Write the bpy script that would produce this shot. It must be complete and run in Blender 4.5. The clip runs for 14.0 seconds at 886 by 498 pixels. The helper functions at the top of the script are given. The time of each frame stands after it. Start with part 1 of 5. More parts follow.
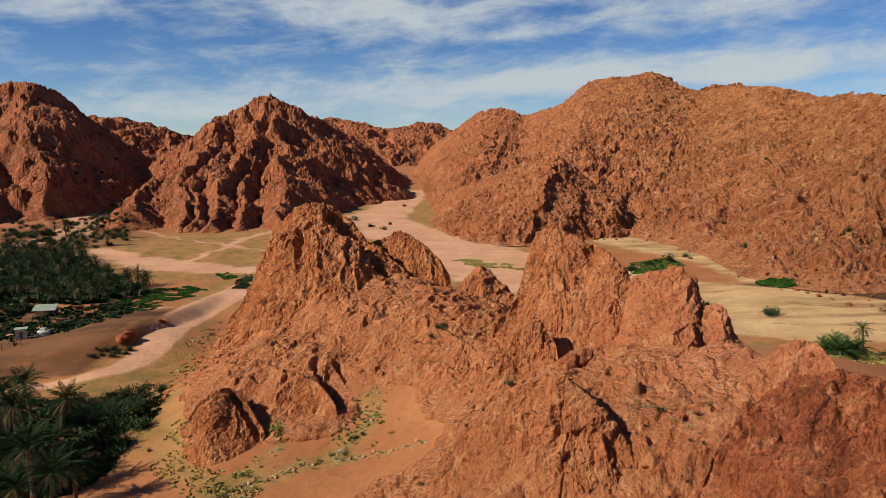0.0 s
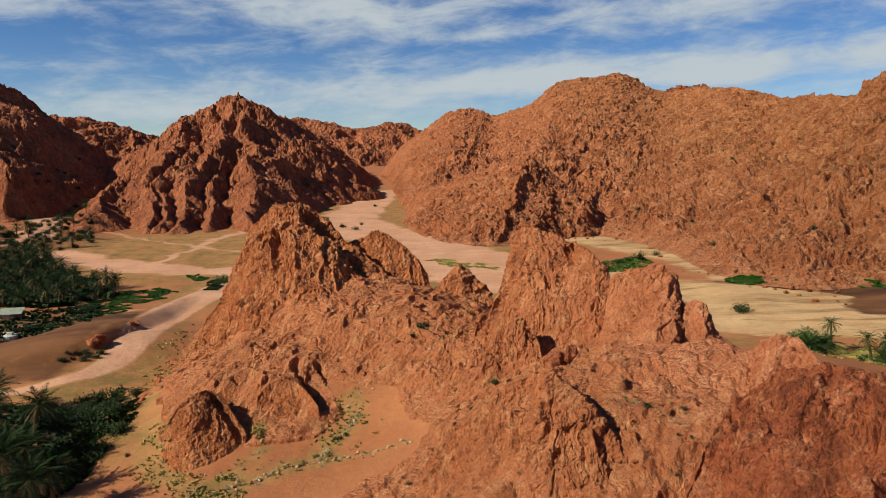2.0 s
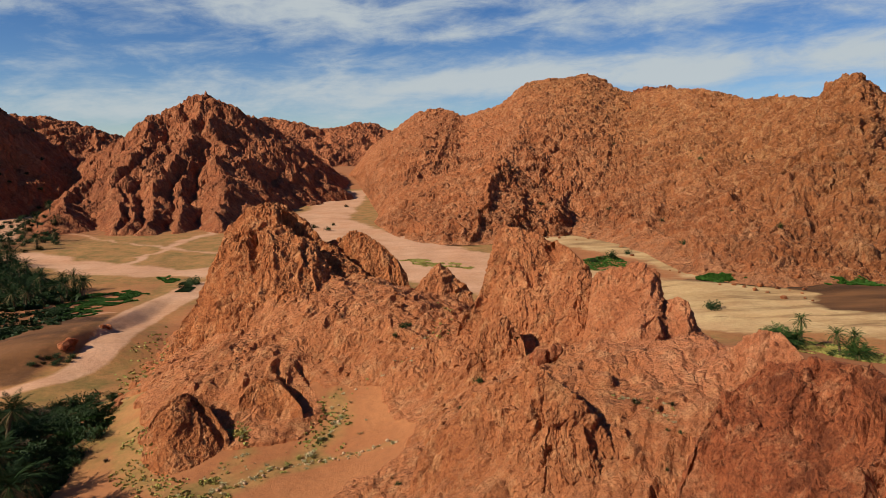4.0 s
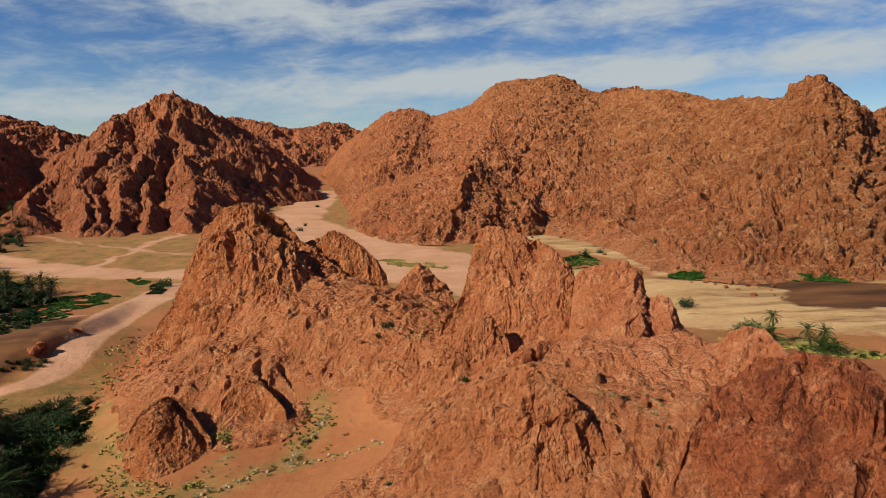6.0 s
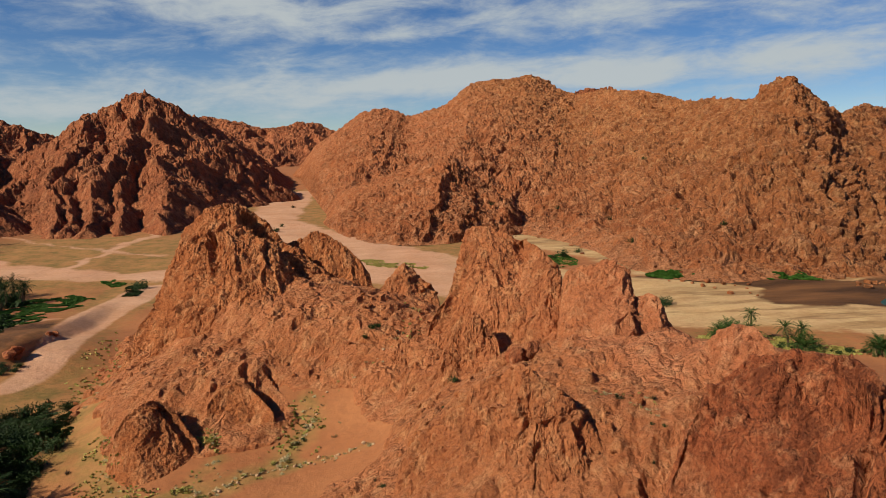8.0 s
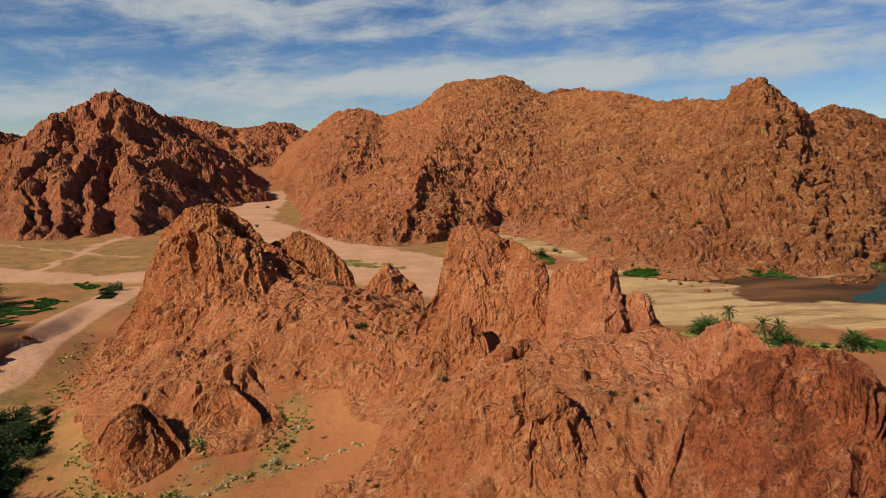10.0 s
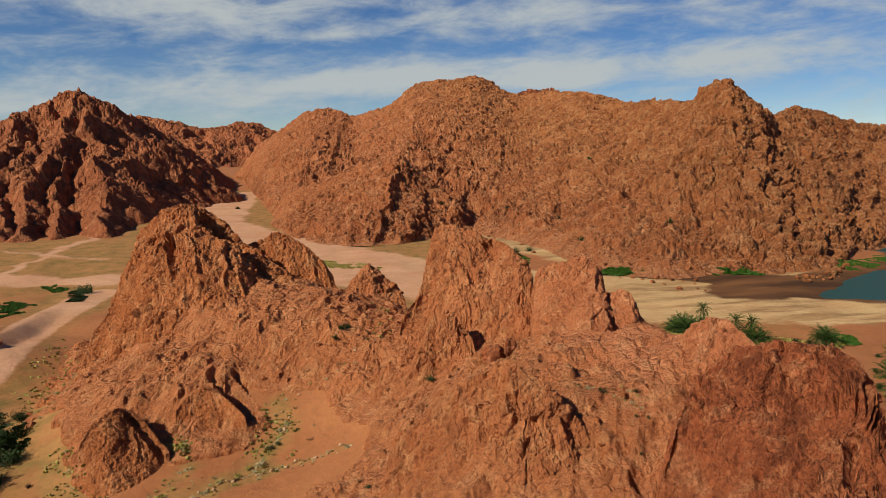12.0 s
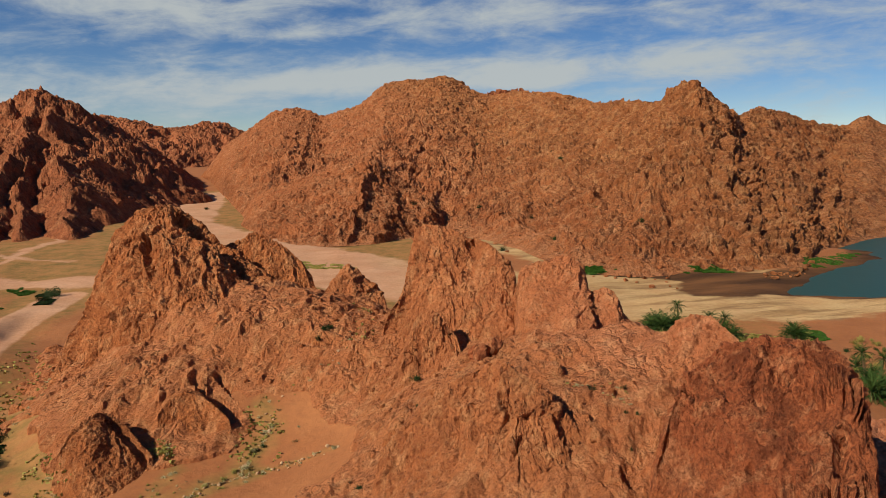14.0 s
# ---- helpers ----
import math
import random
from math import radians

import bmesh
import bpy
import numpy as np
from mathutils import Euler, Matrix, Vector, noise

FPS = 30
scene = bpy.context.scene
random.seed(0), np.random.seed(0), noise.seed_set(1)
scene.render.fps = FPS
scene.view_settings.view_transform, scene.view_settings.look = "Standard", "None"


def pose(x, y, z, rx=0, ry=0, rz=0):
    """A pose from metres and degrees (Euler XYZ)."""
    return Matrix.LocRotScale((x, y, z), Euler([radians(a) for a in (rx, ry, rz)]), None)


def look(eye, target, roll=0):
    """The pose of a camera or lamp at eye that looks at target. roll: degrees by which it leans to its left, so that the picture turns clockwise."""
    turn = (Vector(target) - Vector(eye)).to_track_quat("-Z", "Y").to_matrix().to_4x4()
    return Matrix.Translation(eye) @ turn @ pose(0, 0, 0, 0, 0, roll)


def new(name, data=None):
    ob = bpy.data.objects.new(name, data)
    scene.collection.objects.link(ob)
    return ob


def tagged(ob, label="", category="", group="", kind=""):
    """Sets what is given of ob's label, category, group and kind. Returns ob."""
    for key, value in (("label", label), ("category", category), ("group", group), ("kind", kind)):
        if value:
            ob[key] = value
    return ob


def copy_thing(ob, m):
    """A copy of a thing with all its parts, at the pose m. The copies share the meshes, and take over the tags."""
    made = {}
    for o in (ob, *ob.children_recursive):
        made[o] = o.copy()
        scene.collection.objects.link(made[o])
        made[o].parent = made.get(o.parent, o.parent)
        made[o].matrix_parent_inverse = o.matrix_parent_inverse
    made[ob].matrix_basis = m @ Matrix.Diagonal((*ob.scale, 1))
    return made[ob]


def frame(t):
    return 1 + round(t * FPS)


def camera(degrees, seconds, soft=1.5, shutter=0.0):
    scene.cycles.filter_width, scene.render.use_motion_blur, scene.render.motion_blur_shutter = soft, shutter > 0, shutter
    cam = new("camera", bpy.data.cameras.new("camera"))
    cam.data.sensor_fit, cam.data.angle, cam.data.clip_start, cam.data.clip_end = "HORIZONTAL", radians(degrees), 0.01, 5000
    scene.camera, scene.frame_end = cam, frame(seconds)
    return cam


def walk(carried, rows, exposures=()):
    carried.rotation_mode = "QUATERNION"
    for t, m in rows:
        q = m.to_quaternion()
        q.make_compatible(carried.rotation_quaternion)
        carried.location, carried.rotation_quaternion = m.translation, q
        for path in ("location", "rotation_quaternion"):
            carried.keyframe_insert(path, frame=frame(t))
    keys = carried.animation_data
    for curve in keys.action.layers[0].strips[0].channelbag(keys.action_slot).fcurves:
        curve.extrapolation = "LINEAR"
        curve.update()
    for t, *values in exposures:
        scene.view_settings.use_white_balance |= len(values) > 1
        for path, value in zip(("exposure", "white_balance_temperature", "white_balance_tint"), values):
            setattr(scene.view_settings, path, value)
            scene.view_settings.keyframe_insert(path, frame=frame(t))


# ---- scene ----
cam = camera(63.42, 14.0, soft=0.8)
PATH = [
    (0, (0.002, -0.000, 39.599), (0.027, 98.956, 25.187), -0.35),
    (0.5, (-0.414, 0.016, 39.568), (0.742, 98.969, 25.176), -0.33),
    (1, (-0.809, 0.045, 39.541), (1.395, 98.979, 25.148), -0.33),
    (1.5, (-1.230, 0.046, 39.501), (2.115, 98.948, 25.104), -0.34),
    (2, (-1.628, 0.082, 39.468), (2.758, 98.942, 25.058), -0.34),
    (2.5, (-2.043, 0.092, 39.447), (3.438, 98.897, 25.043), -0.35),
    (3, (-2.465, 0.115, 39.446), (4.077, 98.854, 25.031), -0.31),
    (5.5, (-4.594, 0.371, 39.282), (7.287, 98.614, 24.890), -0.30),
    (6, (-5.002, 0.423, 39.303), (7.904, 98.534, 24.898), -0.27),
    (6.5, (-5.435, 0.532, 39.346), (8.452, 98.509, 24.937), -0.28),
    (7, (-5.821, 0.649, 39.354), (8.900, 98.505, 24.949), -0.25),
    (7.5, (-6.236, 0.764, 39.313), (9.381, 98.481, 24.910), -0.25),
    (8, (-6.636, 0.850, 39.298), (9.824, 98.428, 24.888), -0.23),
    (10.5, (-8.740, 1.395, 39.130), (12.400, 98.069, 24.737), -0.21),
    (11, (-9.191, 1.473, 39.106), (13.010, 97.911, 24.722), -0.21),
    (11.5, (-9.645, 1.556, 39.103), (13.551, 97.760, 24.725), -0.21),
    (12, (-10.113, 1.634, 39.120), (14.147, 97.575, 24.738), -0.19),
    (12.5, (-10.549, 1.702, 39.150), (14.719, 97.382, 24.766), -0.17),
    (13, (-11.012, 1.778, 39.161), (15.338, 97.165, 24.774), -0.15),
    (13.5, (-11.431, 1.858, 39.155), (15.906, 96.967, 24.770), -0.15),
    (14, (-11.876, 1.969, 39.118), (16.540, 96.760, 24.721), -0.15),
]
walk(cam, [(t, look(eye, target, roll)) for t, eye, target, roll in PATH], [(0, 0.5, 6500, 10), (7, 0.38, 6700, 10), (14, 0.3, 6850, 10)])

# ---- light ----
SUN_FROM = Vector((-0.78, -0.29, 0.60)).normalized()
world = bpy.data.worlds.new("world")
scene.world = world
world.use_nodes = True
wn, wl = world.node_tree.nodes, world.node_tree.links


def wnode(kind, **settings):
    n = wn.new(kind)
    for key, value in settings.items():
        n.inputs[key].default_value = value
    return n


sky = wn.new("ShaderNodeTexSky")
sky.sky_type, sky.sun_disc = "NISHITA", False
sky.sun_elevation = math.asin(SUN_FROM.z)
sky.sun_rotation = math.atan2(SUN_FROM.x, SUN_FROM.y)
sky.altitude, sky.air_density, sky.dust_density, sky.ozone_density = 900, 0.8, 0.1, 4.0
# high thin cloud, by azimuth and height over the horizon in degrees
coord = wn.new("ShaderNodeTexCoord")
axes = wn.new("ShaderNodeSeparateXYZ")
wl.new(coord.outputs["Generated"], axes.inputs[0])


def wmath(op, *values):
    n = wn.new("ShaderNodeMath")
    n.operation = op
    for i, v in enumerate(values):
        if isinstance(v, (int, float)):
            n.inputs[i].default_value = v
        else:
            wl.new(v, n.inputs[i])
    return n.outputs[0]


bearing = wmath("MULTIPLY", wmath("ARCTAN2", axes.outputs[0], axes.outputs[1]), 57.2958)
rise = wmath("MULTIPLY", wmath("ARCSINE", axes.outputs[2]), 57.2958)
tilted = wmath("SUBTRACT", rise, wmath("MULTIPLY", bearing, 0.045))


def cloud_noise(across, up, scale, detail, rough, shift, twist=0.0):
    v = wn.new("ShaderNodeCombineXYZ")
    wl.new(wmath("MULTIPLY", bearing, across), v.inputs[0])
    wl.new(wmath("MULTIPLY", tilted, up), v.inputs[1])
    v.inputs[2].default_value = shift
    t = wnode("ShaderNodeTexNoise", Scale=scale, Detail=detail, Roughness=rough, Distortion=twist)
    wl.new(v.outputs[0], t.inputs["Vector"])
    return t.outputs[0]


def bank(a0, e0, wa, we, amount):
    """A bank of cloud round that bearing and height, of those half-widths."""
    da = wmath("DIVIDE", wmath("SUBTRACT", bearing, a0), wa)
    de = wmath("DIVIDE", wmath("SUBTRACT", tilted, e0), we)
    d = wmath("ADD", wmath("MULTIPLY", da, da), wmath("MULTIPLY", de, de))
    return wmath("MULTIPLY", wmath("EXPONENT", wmath("MULTIPLY", d, -1.0)), amount)


streaks = cloud_noise(0.15, 0.5, 1.0, 9.0, 0.6, 3.1, 0.35)
wisps = cloud_noise(0.5, 1.6, 1.0, 6.0, 0.65, 7.7, 0.4)
amount = wmath("ADD", wmath("MULTIPLY", streaks, 2.3), wmath("MULTIPLY", wisps, 0.55))
for lump in ((-27, 11.4, 9, 1.8, 0.32), (-5, 10.3, 8, 1.5, 0.62), (-14, 8.2, 6, 0.8, 0.3), (4.6, 8.0, 3.6, 0.45, 0.5), (20, 9.0, 9, 1.6, 0.42),
             (39, 7.6, 9, 1.9, 0.22), (12, 4.3, 36, 1.35, 0.72), (-24, 7.4, 11, 1.4, -0.35), (9, 9.3, 2.6, 0.8, -0.3), (5, 0.8, 60, 1.5, -0.3)):
    amount = wmath("ADD", amount, bank(*lump))
cover = wn.new("ShaderNodeMapRange")
cover.interpolation_type = "SMOOTHSTEP"
cover.inputs["From Min"].default_value, cover.inputs["From Max"].default_value = 1.12, 2.25
cover.inputs["To Max"].default_value = 0.93
wl.new(amount, cover.inputs[0])
cloudy = wn.new("ShaderNodeMix")
cloudy.data_type = "RGBA"
cloudy.inputs["B"].default_value = (6.2, 6.9, 7.2, 1)
thin = wnode("ShaderNodeMapRange")
thin.inputs["From Min"].default_value, thin.inputs["From Max"].default_value = 34, 16
wl.new(rise, thin.inputs[0])
wl.new(wmath("MULTIPLY", cover.outputs[0], thin.outputs[0]), cloudy.inputs["Factor"])
deep = wnode("ShaderNodeHueSaturation", Saturation=1.22, Hue=0.508)
wl.new(sky.outputs[0], deep.inputs["Color"])
wl.new(deep.outputs[0], cloudy.inputs["A"])
wl.new(cloudy.outputs["Result"], wn["Background"].inputs[0])
wn["Background"].inputs[1].default_value = 0.06
sun = new("sun", bpy.data.lights.new("sun", "SUN"))
sun.data.energy, sun.data.angle, sun.data.color = 5.0, radians(0.5), (1.0, 0.94, 0.78)
sun.matrix_world = look((0, 0, 200), Vector((0, 0, 200)) - SUN_FROM)


# ---- noise ----
def hashed(i, j, k, seed):
    h = i * np.uint32(374761393) + j * np.uint32(668265263) + k * np.uint32(3266489917) + np.uint32(seed * 974634277 % 4294967296)
    h = (h ^ (h >> np.uint32(13))) * np.uint32(1274126177)
    h = (h ^ (h >> np.uint32(16))) * np.uint32(2246822519)
    return h ^ (h >> np.uint32(15))


def smooth_noise(p, seed=0):
    """Value noise of points (n, 3), -1 to 1."""
    b = np.floor(p)
    w = (p - b).astype(np.float32)
    w = w * w * w * (w * (w * 6 - 15) + 10)
    b = b.astype(np.int64).astype(np.uint32)
    out = 0
    for dx in (0, 1):
        for dy in (0, 1):
            wxy = (w[:, 0] if dx else 1 - w[:, 0]) * (w[:, 1] if dy else 1 - w[:, 1])
            for dz in (0, 1):
                h = hashed(b[:, 0] + np.uint32(dx), b[:, 1] + np.uint32(dy), b[:, 2] + np.uint32(dz), seed)
                out = out + wxy * (w[:, 2] if dz else 1 - w[:, 2]) * (h & np.uint32(65535)).astype(np.float32)
    return out / 32767.5 - 1


def fbm(p, octaves, seed=0, gain=0.5):
    out, amp, f = 0, 1.0, 1.0
    for o in range(octaves):
        out = out + amp * smooth_noise(p * f + 17.3 * o, seed + o)
        amp, f = amp * gain, f * 2.03
    return out


def ridged(p, octaves, seed=0, gain=0.5):
    out, amp, f = 0, 1.0, 1.0
    for o in range(octaves):
        out = out + amp * (1 - 2 * np.abs(smooth_noise(p * f + 9.1 * o, seed + o)))
        amp, f = amp * gain, f * 2.07
    return out


def cells(p, seed=0):
    """Distance to the nearest and second nearest of scattered centres, and a random number of the nearest."""
    b = np.floor(p)
    w = (p - b).astype(np.float32)
    b = b.astype(np.int64)
    f1 = np.full(len(p), 9.0, np.float32)
    f2 = np.full(len(p), 9.0, np.float32)
    own = np.zeros(len(p), np.uint32)
    for dx in (-1, 0, 1):
        for dy in (-1, 0, 1):
            for dz in (-1, 0, 1):
                h = hashed((b[:, 0] + dx).astype(np.uint32), (b[:, 1] + dy).astype(np.uint32), (b[:, 2] + dz).astype(np.uint32), seed)
                d = ((dx + (h & np.uint32(1023)) / np.float32(1023) - w[:, 0]) ** 2
                     + (dy + ((h >> np.uint32(10)) & np.uint32(1023)) / np.float32(1023) - w[:, 1]) ** 2
                     + (dz + ((h >> np.uint32(20)) & np.uint32(1023)) / np.float32(1023) - w[:, 2]) ** 2)
                near = d < f1
                f2 = np.where(near, f1, np.minimum(f2, d))
                own = np.where(near, h, own)
                f1 = np.where(near, d, f1)
    return np.sqrt(f1), np.sqrt(f2), ((own >> np.uint32(7)) & np.uint32(4095)) / np.float32(4095)


# ---- materials ----
def material(name):
    m = bpy.data.materials.new(name)
    m.use_nodes = True
    return m, m.node_tree.nodes, m.node_tree.links, m.node_tree.nodes["Principled BSDF"]


class Nodes:
    """Short hand for a material's nodes."""

    def __init__(self, m):
        self.n, self.l = m.node_tree.nodes, m.node_tree.links
        self.pos = self.n.new("ShaderNodeNewGeometry").outputs["Position"]

    def noise(self, scale, detail=4.0, rough=0.55, stretch=(1, 1, 1), distort=0.0):
        mp = self.n.new("ShaderNodeMapping")
        mp.inputs["Scale"].default_value = stretch
        self.l.new(self.pos, mp.inputs[0])
        t = self.n.new("ShaderNodeTexNoise")
        for key, v in (("Scale", scale), ("Detail", detail), ("Roughness", rough), ("Distortion", distort)):
            t.inputs[key].default_value = v
        self.l.new(mp.outputs[0], t.inputs["Vector"])
        return t.outputs[0]

    def cracks(self, scale, stretch=(1, 1, 1), feature="DISTANCE_TO_EDGE"):
        mp = self.n.new("ShaderNodeMapping")
        mp.inputs["Scale"].default_value = stretch
        self.l.new(self.pos, mp.inputs[0])
        t = self.n.new("ShaderNodeTexVoronoi")
        t.feature = feature
        t.inputs["Scale"].default_value = scale
        self.l.new(mp.outputs[0], t.inputs["Vector"])
        return t.outputs[0]

    def ramp(self, value, lo, hi):
        r = self.n.new("ShaderNodeMapRange")
        r.inputs["From Min"].default_value, r.inputs["From Max"].default_value = lo, hi
        self.l.new(value, r.inputs[0])
        return r.outputs[0]

    def math(self, op, a, b):
        m = self.n.new("ShaderNodeMath")
        m.operation = op
        for k, v in enumerate((a, b)):
            if isinstance(v, (int, float)):
                m.inputs[k].default_value = v
            else:
                self.l.new(v, m.inputs[k])
        return m.outputs[0]

    def mix(self, fac, a, b):
        m = self.n.new("ShaderNodeMix")
        m.data_type = "RGBA"
        for key, v in (("Factor", fac), ("A", a), ("B", b)):
            if isinstance(v, tuple):
                m.inputs[key].default_value = (*v, 1)
            elif isinstance(v, (int, float)):
                m.inputs[key].default_value = v
            else:
                self.l.new(v, m.inputs[key])
        return m.outputs["Result"]

    def bump(self, height, distance, strength=1.0, normal=None):
        b = self.n.new("ShaderNodeBump")
        b.inputs["Strength"].default_value, b.inputs["Distance"].default_value = strength, distance
        self.l.new(height, b.inputs["Height"])
        if normal:
            self.l.new(normal, b.inputs["Normal"])
        return b.outputs[0]


def rock(name, tones, grain, stain=0.5, brown=None, turn=(45, 22), dust=0.3, relief=1.0, drip=0.35):
    """Weathered granite. tones: dark varnish, red-brown, lighter red-brown, pale dust; grain: metres of its smallest relief."""
    m, n, l, b = material(name)
    k = Nodes(m)
    g = 0.4 / grain
    # broad drifts of colour, then grain
    patch = k.ramp(k.noise(0.06 * g, 5, 0.62, (1, 1, 0.7), 0.6), 0.36, 0.64)
    col = k.mix(patch, tones[1], tones[2])
    bleach = k.ramp(k.noise(0.3 * g, 10, 0.76, (1, 1, 0.5), 0.3), 0.49, 0.61)
    col = k.mix(k.math("MULTIPLY", bleach, 0.8), col, tones[3])
    streak = k.ramp(k.noise(0.5 * g, 10, 0.76, (1.3, 1.3, drip)), 0.51, 0.61)
    col = k.mix(k.math("MULTIPLY", streak, 0.9 * stain), col, k.mix(0.45, tones[0], tones[1]))
    varnish = k.ramp(k.noise(0.11 * g, 10, 0.74, (1, 1, 0.6), 0.4), 0.54, 0.64)
    col = k.mix(k.math("MULTIPLY", varnish, stain), col, k.mix(0.4, tones[0], tones[1]))
    if brown:
        along = n.new("ShaderNodeSeparateXYZ")
        l.new(k.pos, along.inputs[0])
        drift = k.math("ADD", along.outputs[0], k.math("MULTIPLY", k.noise(0.06, 4, 0.6), 40))
        warm = n.new("ShaderNodeMix")
        warm.data_type, warm.blend_type = "RGBA", "MULTIPLY"
        l.new(k.ramp(drift, *turn), warm.inputs["Factor"])
        l.new(col, warm.inputs["A"])
        warm.inputs["B"].default_value = (*brown, 1)
        col = warm.outputs["Result"]
    face = n.new("ShaderNodeSeparateXYZ")
    l.new(n.new("ShaderNodeNewGeometry").outputs["Normal"], face.inputs[0])
    flat = k.ramp(k.math("ADD", face.outputs[2], k.math("MULTIPLY", k.noise(0.3 * g, 6, 0.7), 0.5)), 0.95, 1.2)
    col = k.mix(k.math("MULTIPLY", flat, dust), col, tuple(0.35 * a + 0.65 * c for a, c in zip(tones[2], tones[3])))
    speck = k.ramp(k.noise(1.7 * g, 8, 0.85), 0.38, 0.54)
    col = k.mix(k.math("MULTIPLY", k.math("SUBTRACT", 1.0, speck), 0.75), col, k.mix(0.3, tones[0], tones[1]))
    l.new(col, b.inputs["Base Color"])
    b.inputs["Roughness"].default_value = 0.92
    b.inputs["Specular IOR Level"].default_value = 0.12
    # rounded blocks, joints and grain
    knobs = k.math("MULTIPLY", k.math("MINIMUM", k.cracks(0.42 * g, (1, 1, 0.65)), 0.22), 5.0)
    cobble = k.math("MULTIPLY", k.math("MINIMUM", k.cracks(1.3 * g, (1, 1, 0.75)), 0.2), 1.5)
    h = k.math("ADD", k.math("MULTIPLY", k.noise(0.35 * g, 10, 0.72, (1, 1, 0.6)), 2.4), k.math("MULTIPLY", k.noise(2.0 * g, 6, 0.78, (1, 1, 0.7)), 0.7))
    h = k.math("ADD", h, k.math("MULTIPLY", k.math("ADD", knobs, cobble), k.ramp(k.noise(0.09 * g, 4, 0.6), 0.42, 0.62)))
    l.new(k.bump(h, grain * 1.7 * relief, 1.0), b.inputs["Normal"])
    return m


ROCK_NEAR = rock("rock_near", ((0.085, 0.03, 0.014), (0.41, 0.126, 0.043), (0.57, 0.192, 0.067), (0.70, 0.32, 0.14)), 0.24, 0.72, dust=0.12, relief=1.4)
ROCK_VARNISH = rock("rock_varnish", ((0.06, 0.018, 0.01), (0.37, 0.096, 0.038), (0.53, 0.158, 0.062), (0.68, 0.29, 0.135)), 0.24, 0.85, dust=0.1, relief=1.7, drip=0.13)
ROCK_PINK = rock("rock_pink", ((0.12, 0.042, 0.021), (0.53, 0.168, 0.074), (0.66, 0.232, 0.112), (0.74, 0.34, 0.18)), 0.24, 0.6, (0.84, 0.86, 0.7), (64, 34), dust=0.15, relief=1.3)
ROCK_RED = rock("rock_red", ((0.075, 0.028, 0.013), (0.36, 0.11, 0.041), (0.48, 0.16, 0.062), (0.62, 0.285, 0.138)), 0.75, 0.85, (0.88, 0.96, 0.88), (110, 190), dust=0.6, relief=1.4)
ROCK_DARK = rock("rock_dark", ((0.035, 0.013, 0.008), (0.29, 0.088, 0.037), (0.44, 0.14, 0.058), (0.54, 0.22, 0.1)), 0.8, 0.65, dust=0.15, relief=1.2)


def earth():
    """Desert floor: red sand, pale river sand, dry grass, muddy shore and darker ground by the sheet's colour layers.
    """
    m, n, l, b = material("earth")
    k = Nodes(m)
    layer = n.new("ShaderNodeVertexColor")
    layer.layer_name = "cover"
    part3 = n.new("ShaderNodeSeparateColor")
    l.new(layer.outputs[0], part3.inputs[0])
    patch = k.ramp(k.noise(0.06, 6, 0.62), 0.36, 0.66)
    grit = k.noise(1.1, 8, 0.8)
    red = k.mix(patch, (0.29, 0.102, 0.039), (0.37, 0.143, 0.056))
    across = n.new("ShaderNodeSeparateXYZ")
    l.new(k.pos, across.inputs[0])
    tan = k.ramp(k.math("ADD", across.outputs[0], k.math("MULTIPLY", k.noise(0.03, 4, 0.6), 40)), 50, 95)
    pale = k.mix(patch, k.mix(tan, (0.50, 0.25, 0.14), (0.50, 0.31, 0.14)), k.mix(tan, (0.58, 0.325, 0.2), (0.56, 0.38, 0.185)))
    dry = k.mix(k.ramp(k.noise(0.16, 8, 0.72), 0.44, 0.64), (0.33, 0.158, 0.056), (0.16, 0.108, 0.03))
    mud_soil = k.mix(k.ramp(k.noise(0.05, 5, 0.6, (0.3, 1.5, 1)), 0.42, 0.6), (0.05, 0.021, 0.008), (0.16, 0.066, 0.024))
    ragged = lambda c: k.ramp(k.math("ADD", c, k.math("MULTIPLY", k.math("SUBTRACT", k.noise(0.35, 6, 0.7), 0.5), 0.9)), 0.28, 0.72)
    col = k.mix(ragged(part3.outputs[1]), red, dry)
    flow = k.ramp(k.noise(0.12, 9, 0.72, (0.7, 1.0, 1), 0.8), 0.38, 0.6)
    pale = k.mix(flow, k.mix(0.35, pale, (0.36, 0.16, 0.08)), pale)
    streaks = k.math("MULTIPLY", k.ramp(k.noise(0.06, 8, 0.68, (0.35, 2.0, 1), 0.4), 0.5, 0.6), tan)
    pale = k.mix(k.math("MULTIPLY", streaks, 0.8), pale, (0.2, 0.105, 0.045))
    silt = k.math("MULTIPLY", k.ramp(k.noise(0.045, 8, 0.7, (0.6, 1.5, 1), 0.6), 0.48, 0.6), k.math("ADD", k.math("MULTIPLY", tan, 0.45), 0.15))
    pale = k.mix(silt, pale, (0.3, 0.16, 0.065))
    col = k.mix(ragged(part3.outputs[0]), col, pale)
    col = k.mix(ragged(part3.outputs[2]), col, mud_soil)
    col = k.mix(k.ramp(grit, 0.36, 0.6), k.mix(0.25, col, (0.1, 0.05, 0.03)), col)
    l.new(col, b.inputs["Base Color"])
    b.inputs["Roughness"].default_value = 0.95
    b.inputs["Specular IOR Level"].default_value = 0.15
    l.new(k.bump(k.noise(0.8, 8, 0.7), 0.22, 0.8), b.inputs["Normal"])
    return m


EARTH = earth()


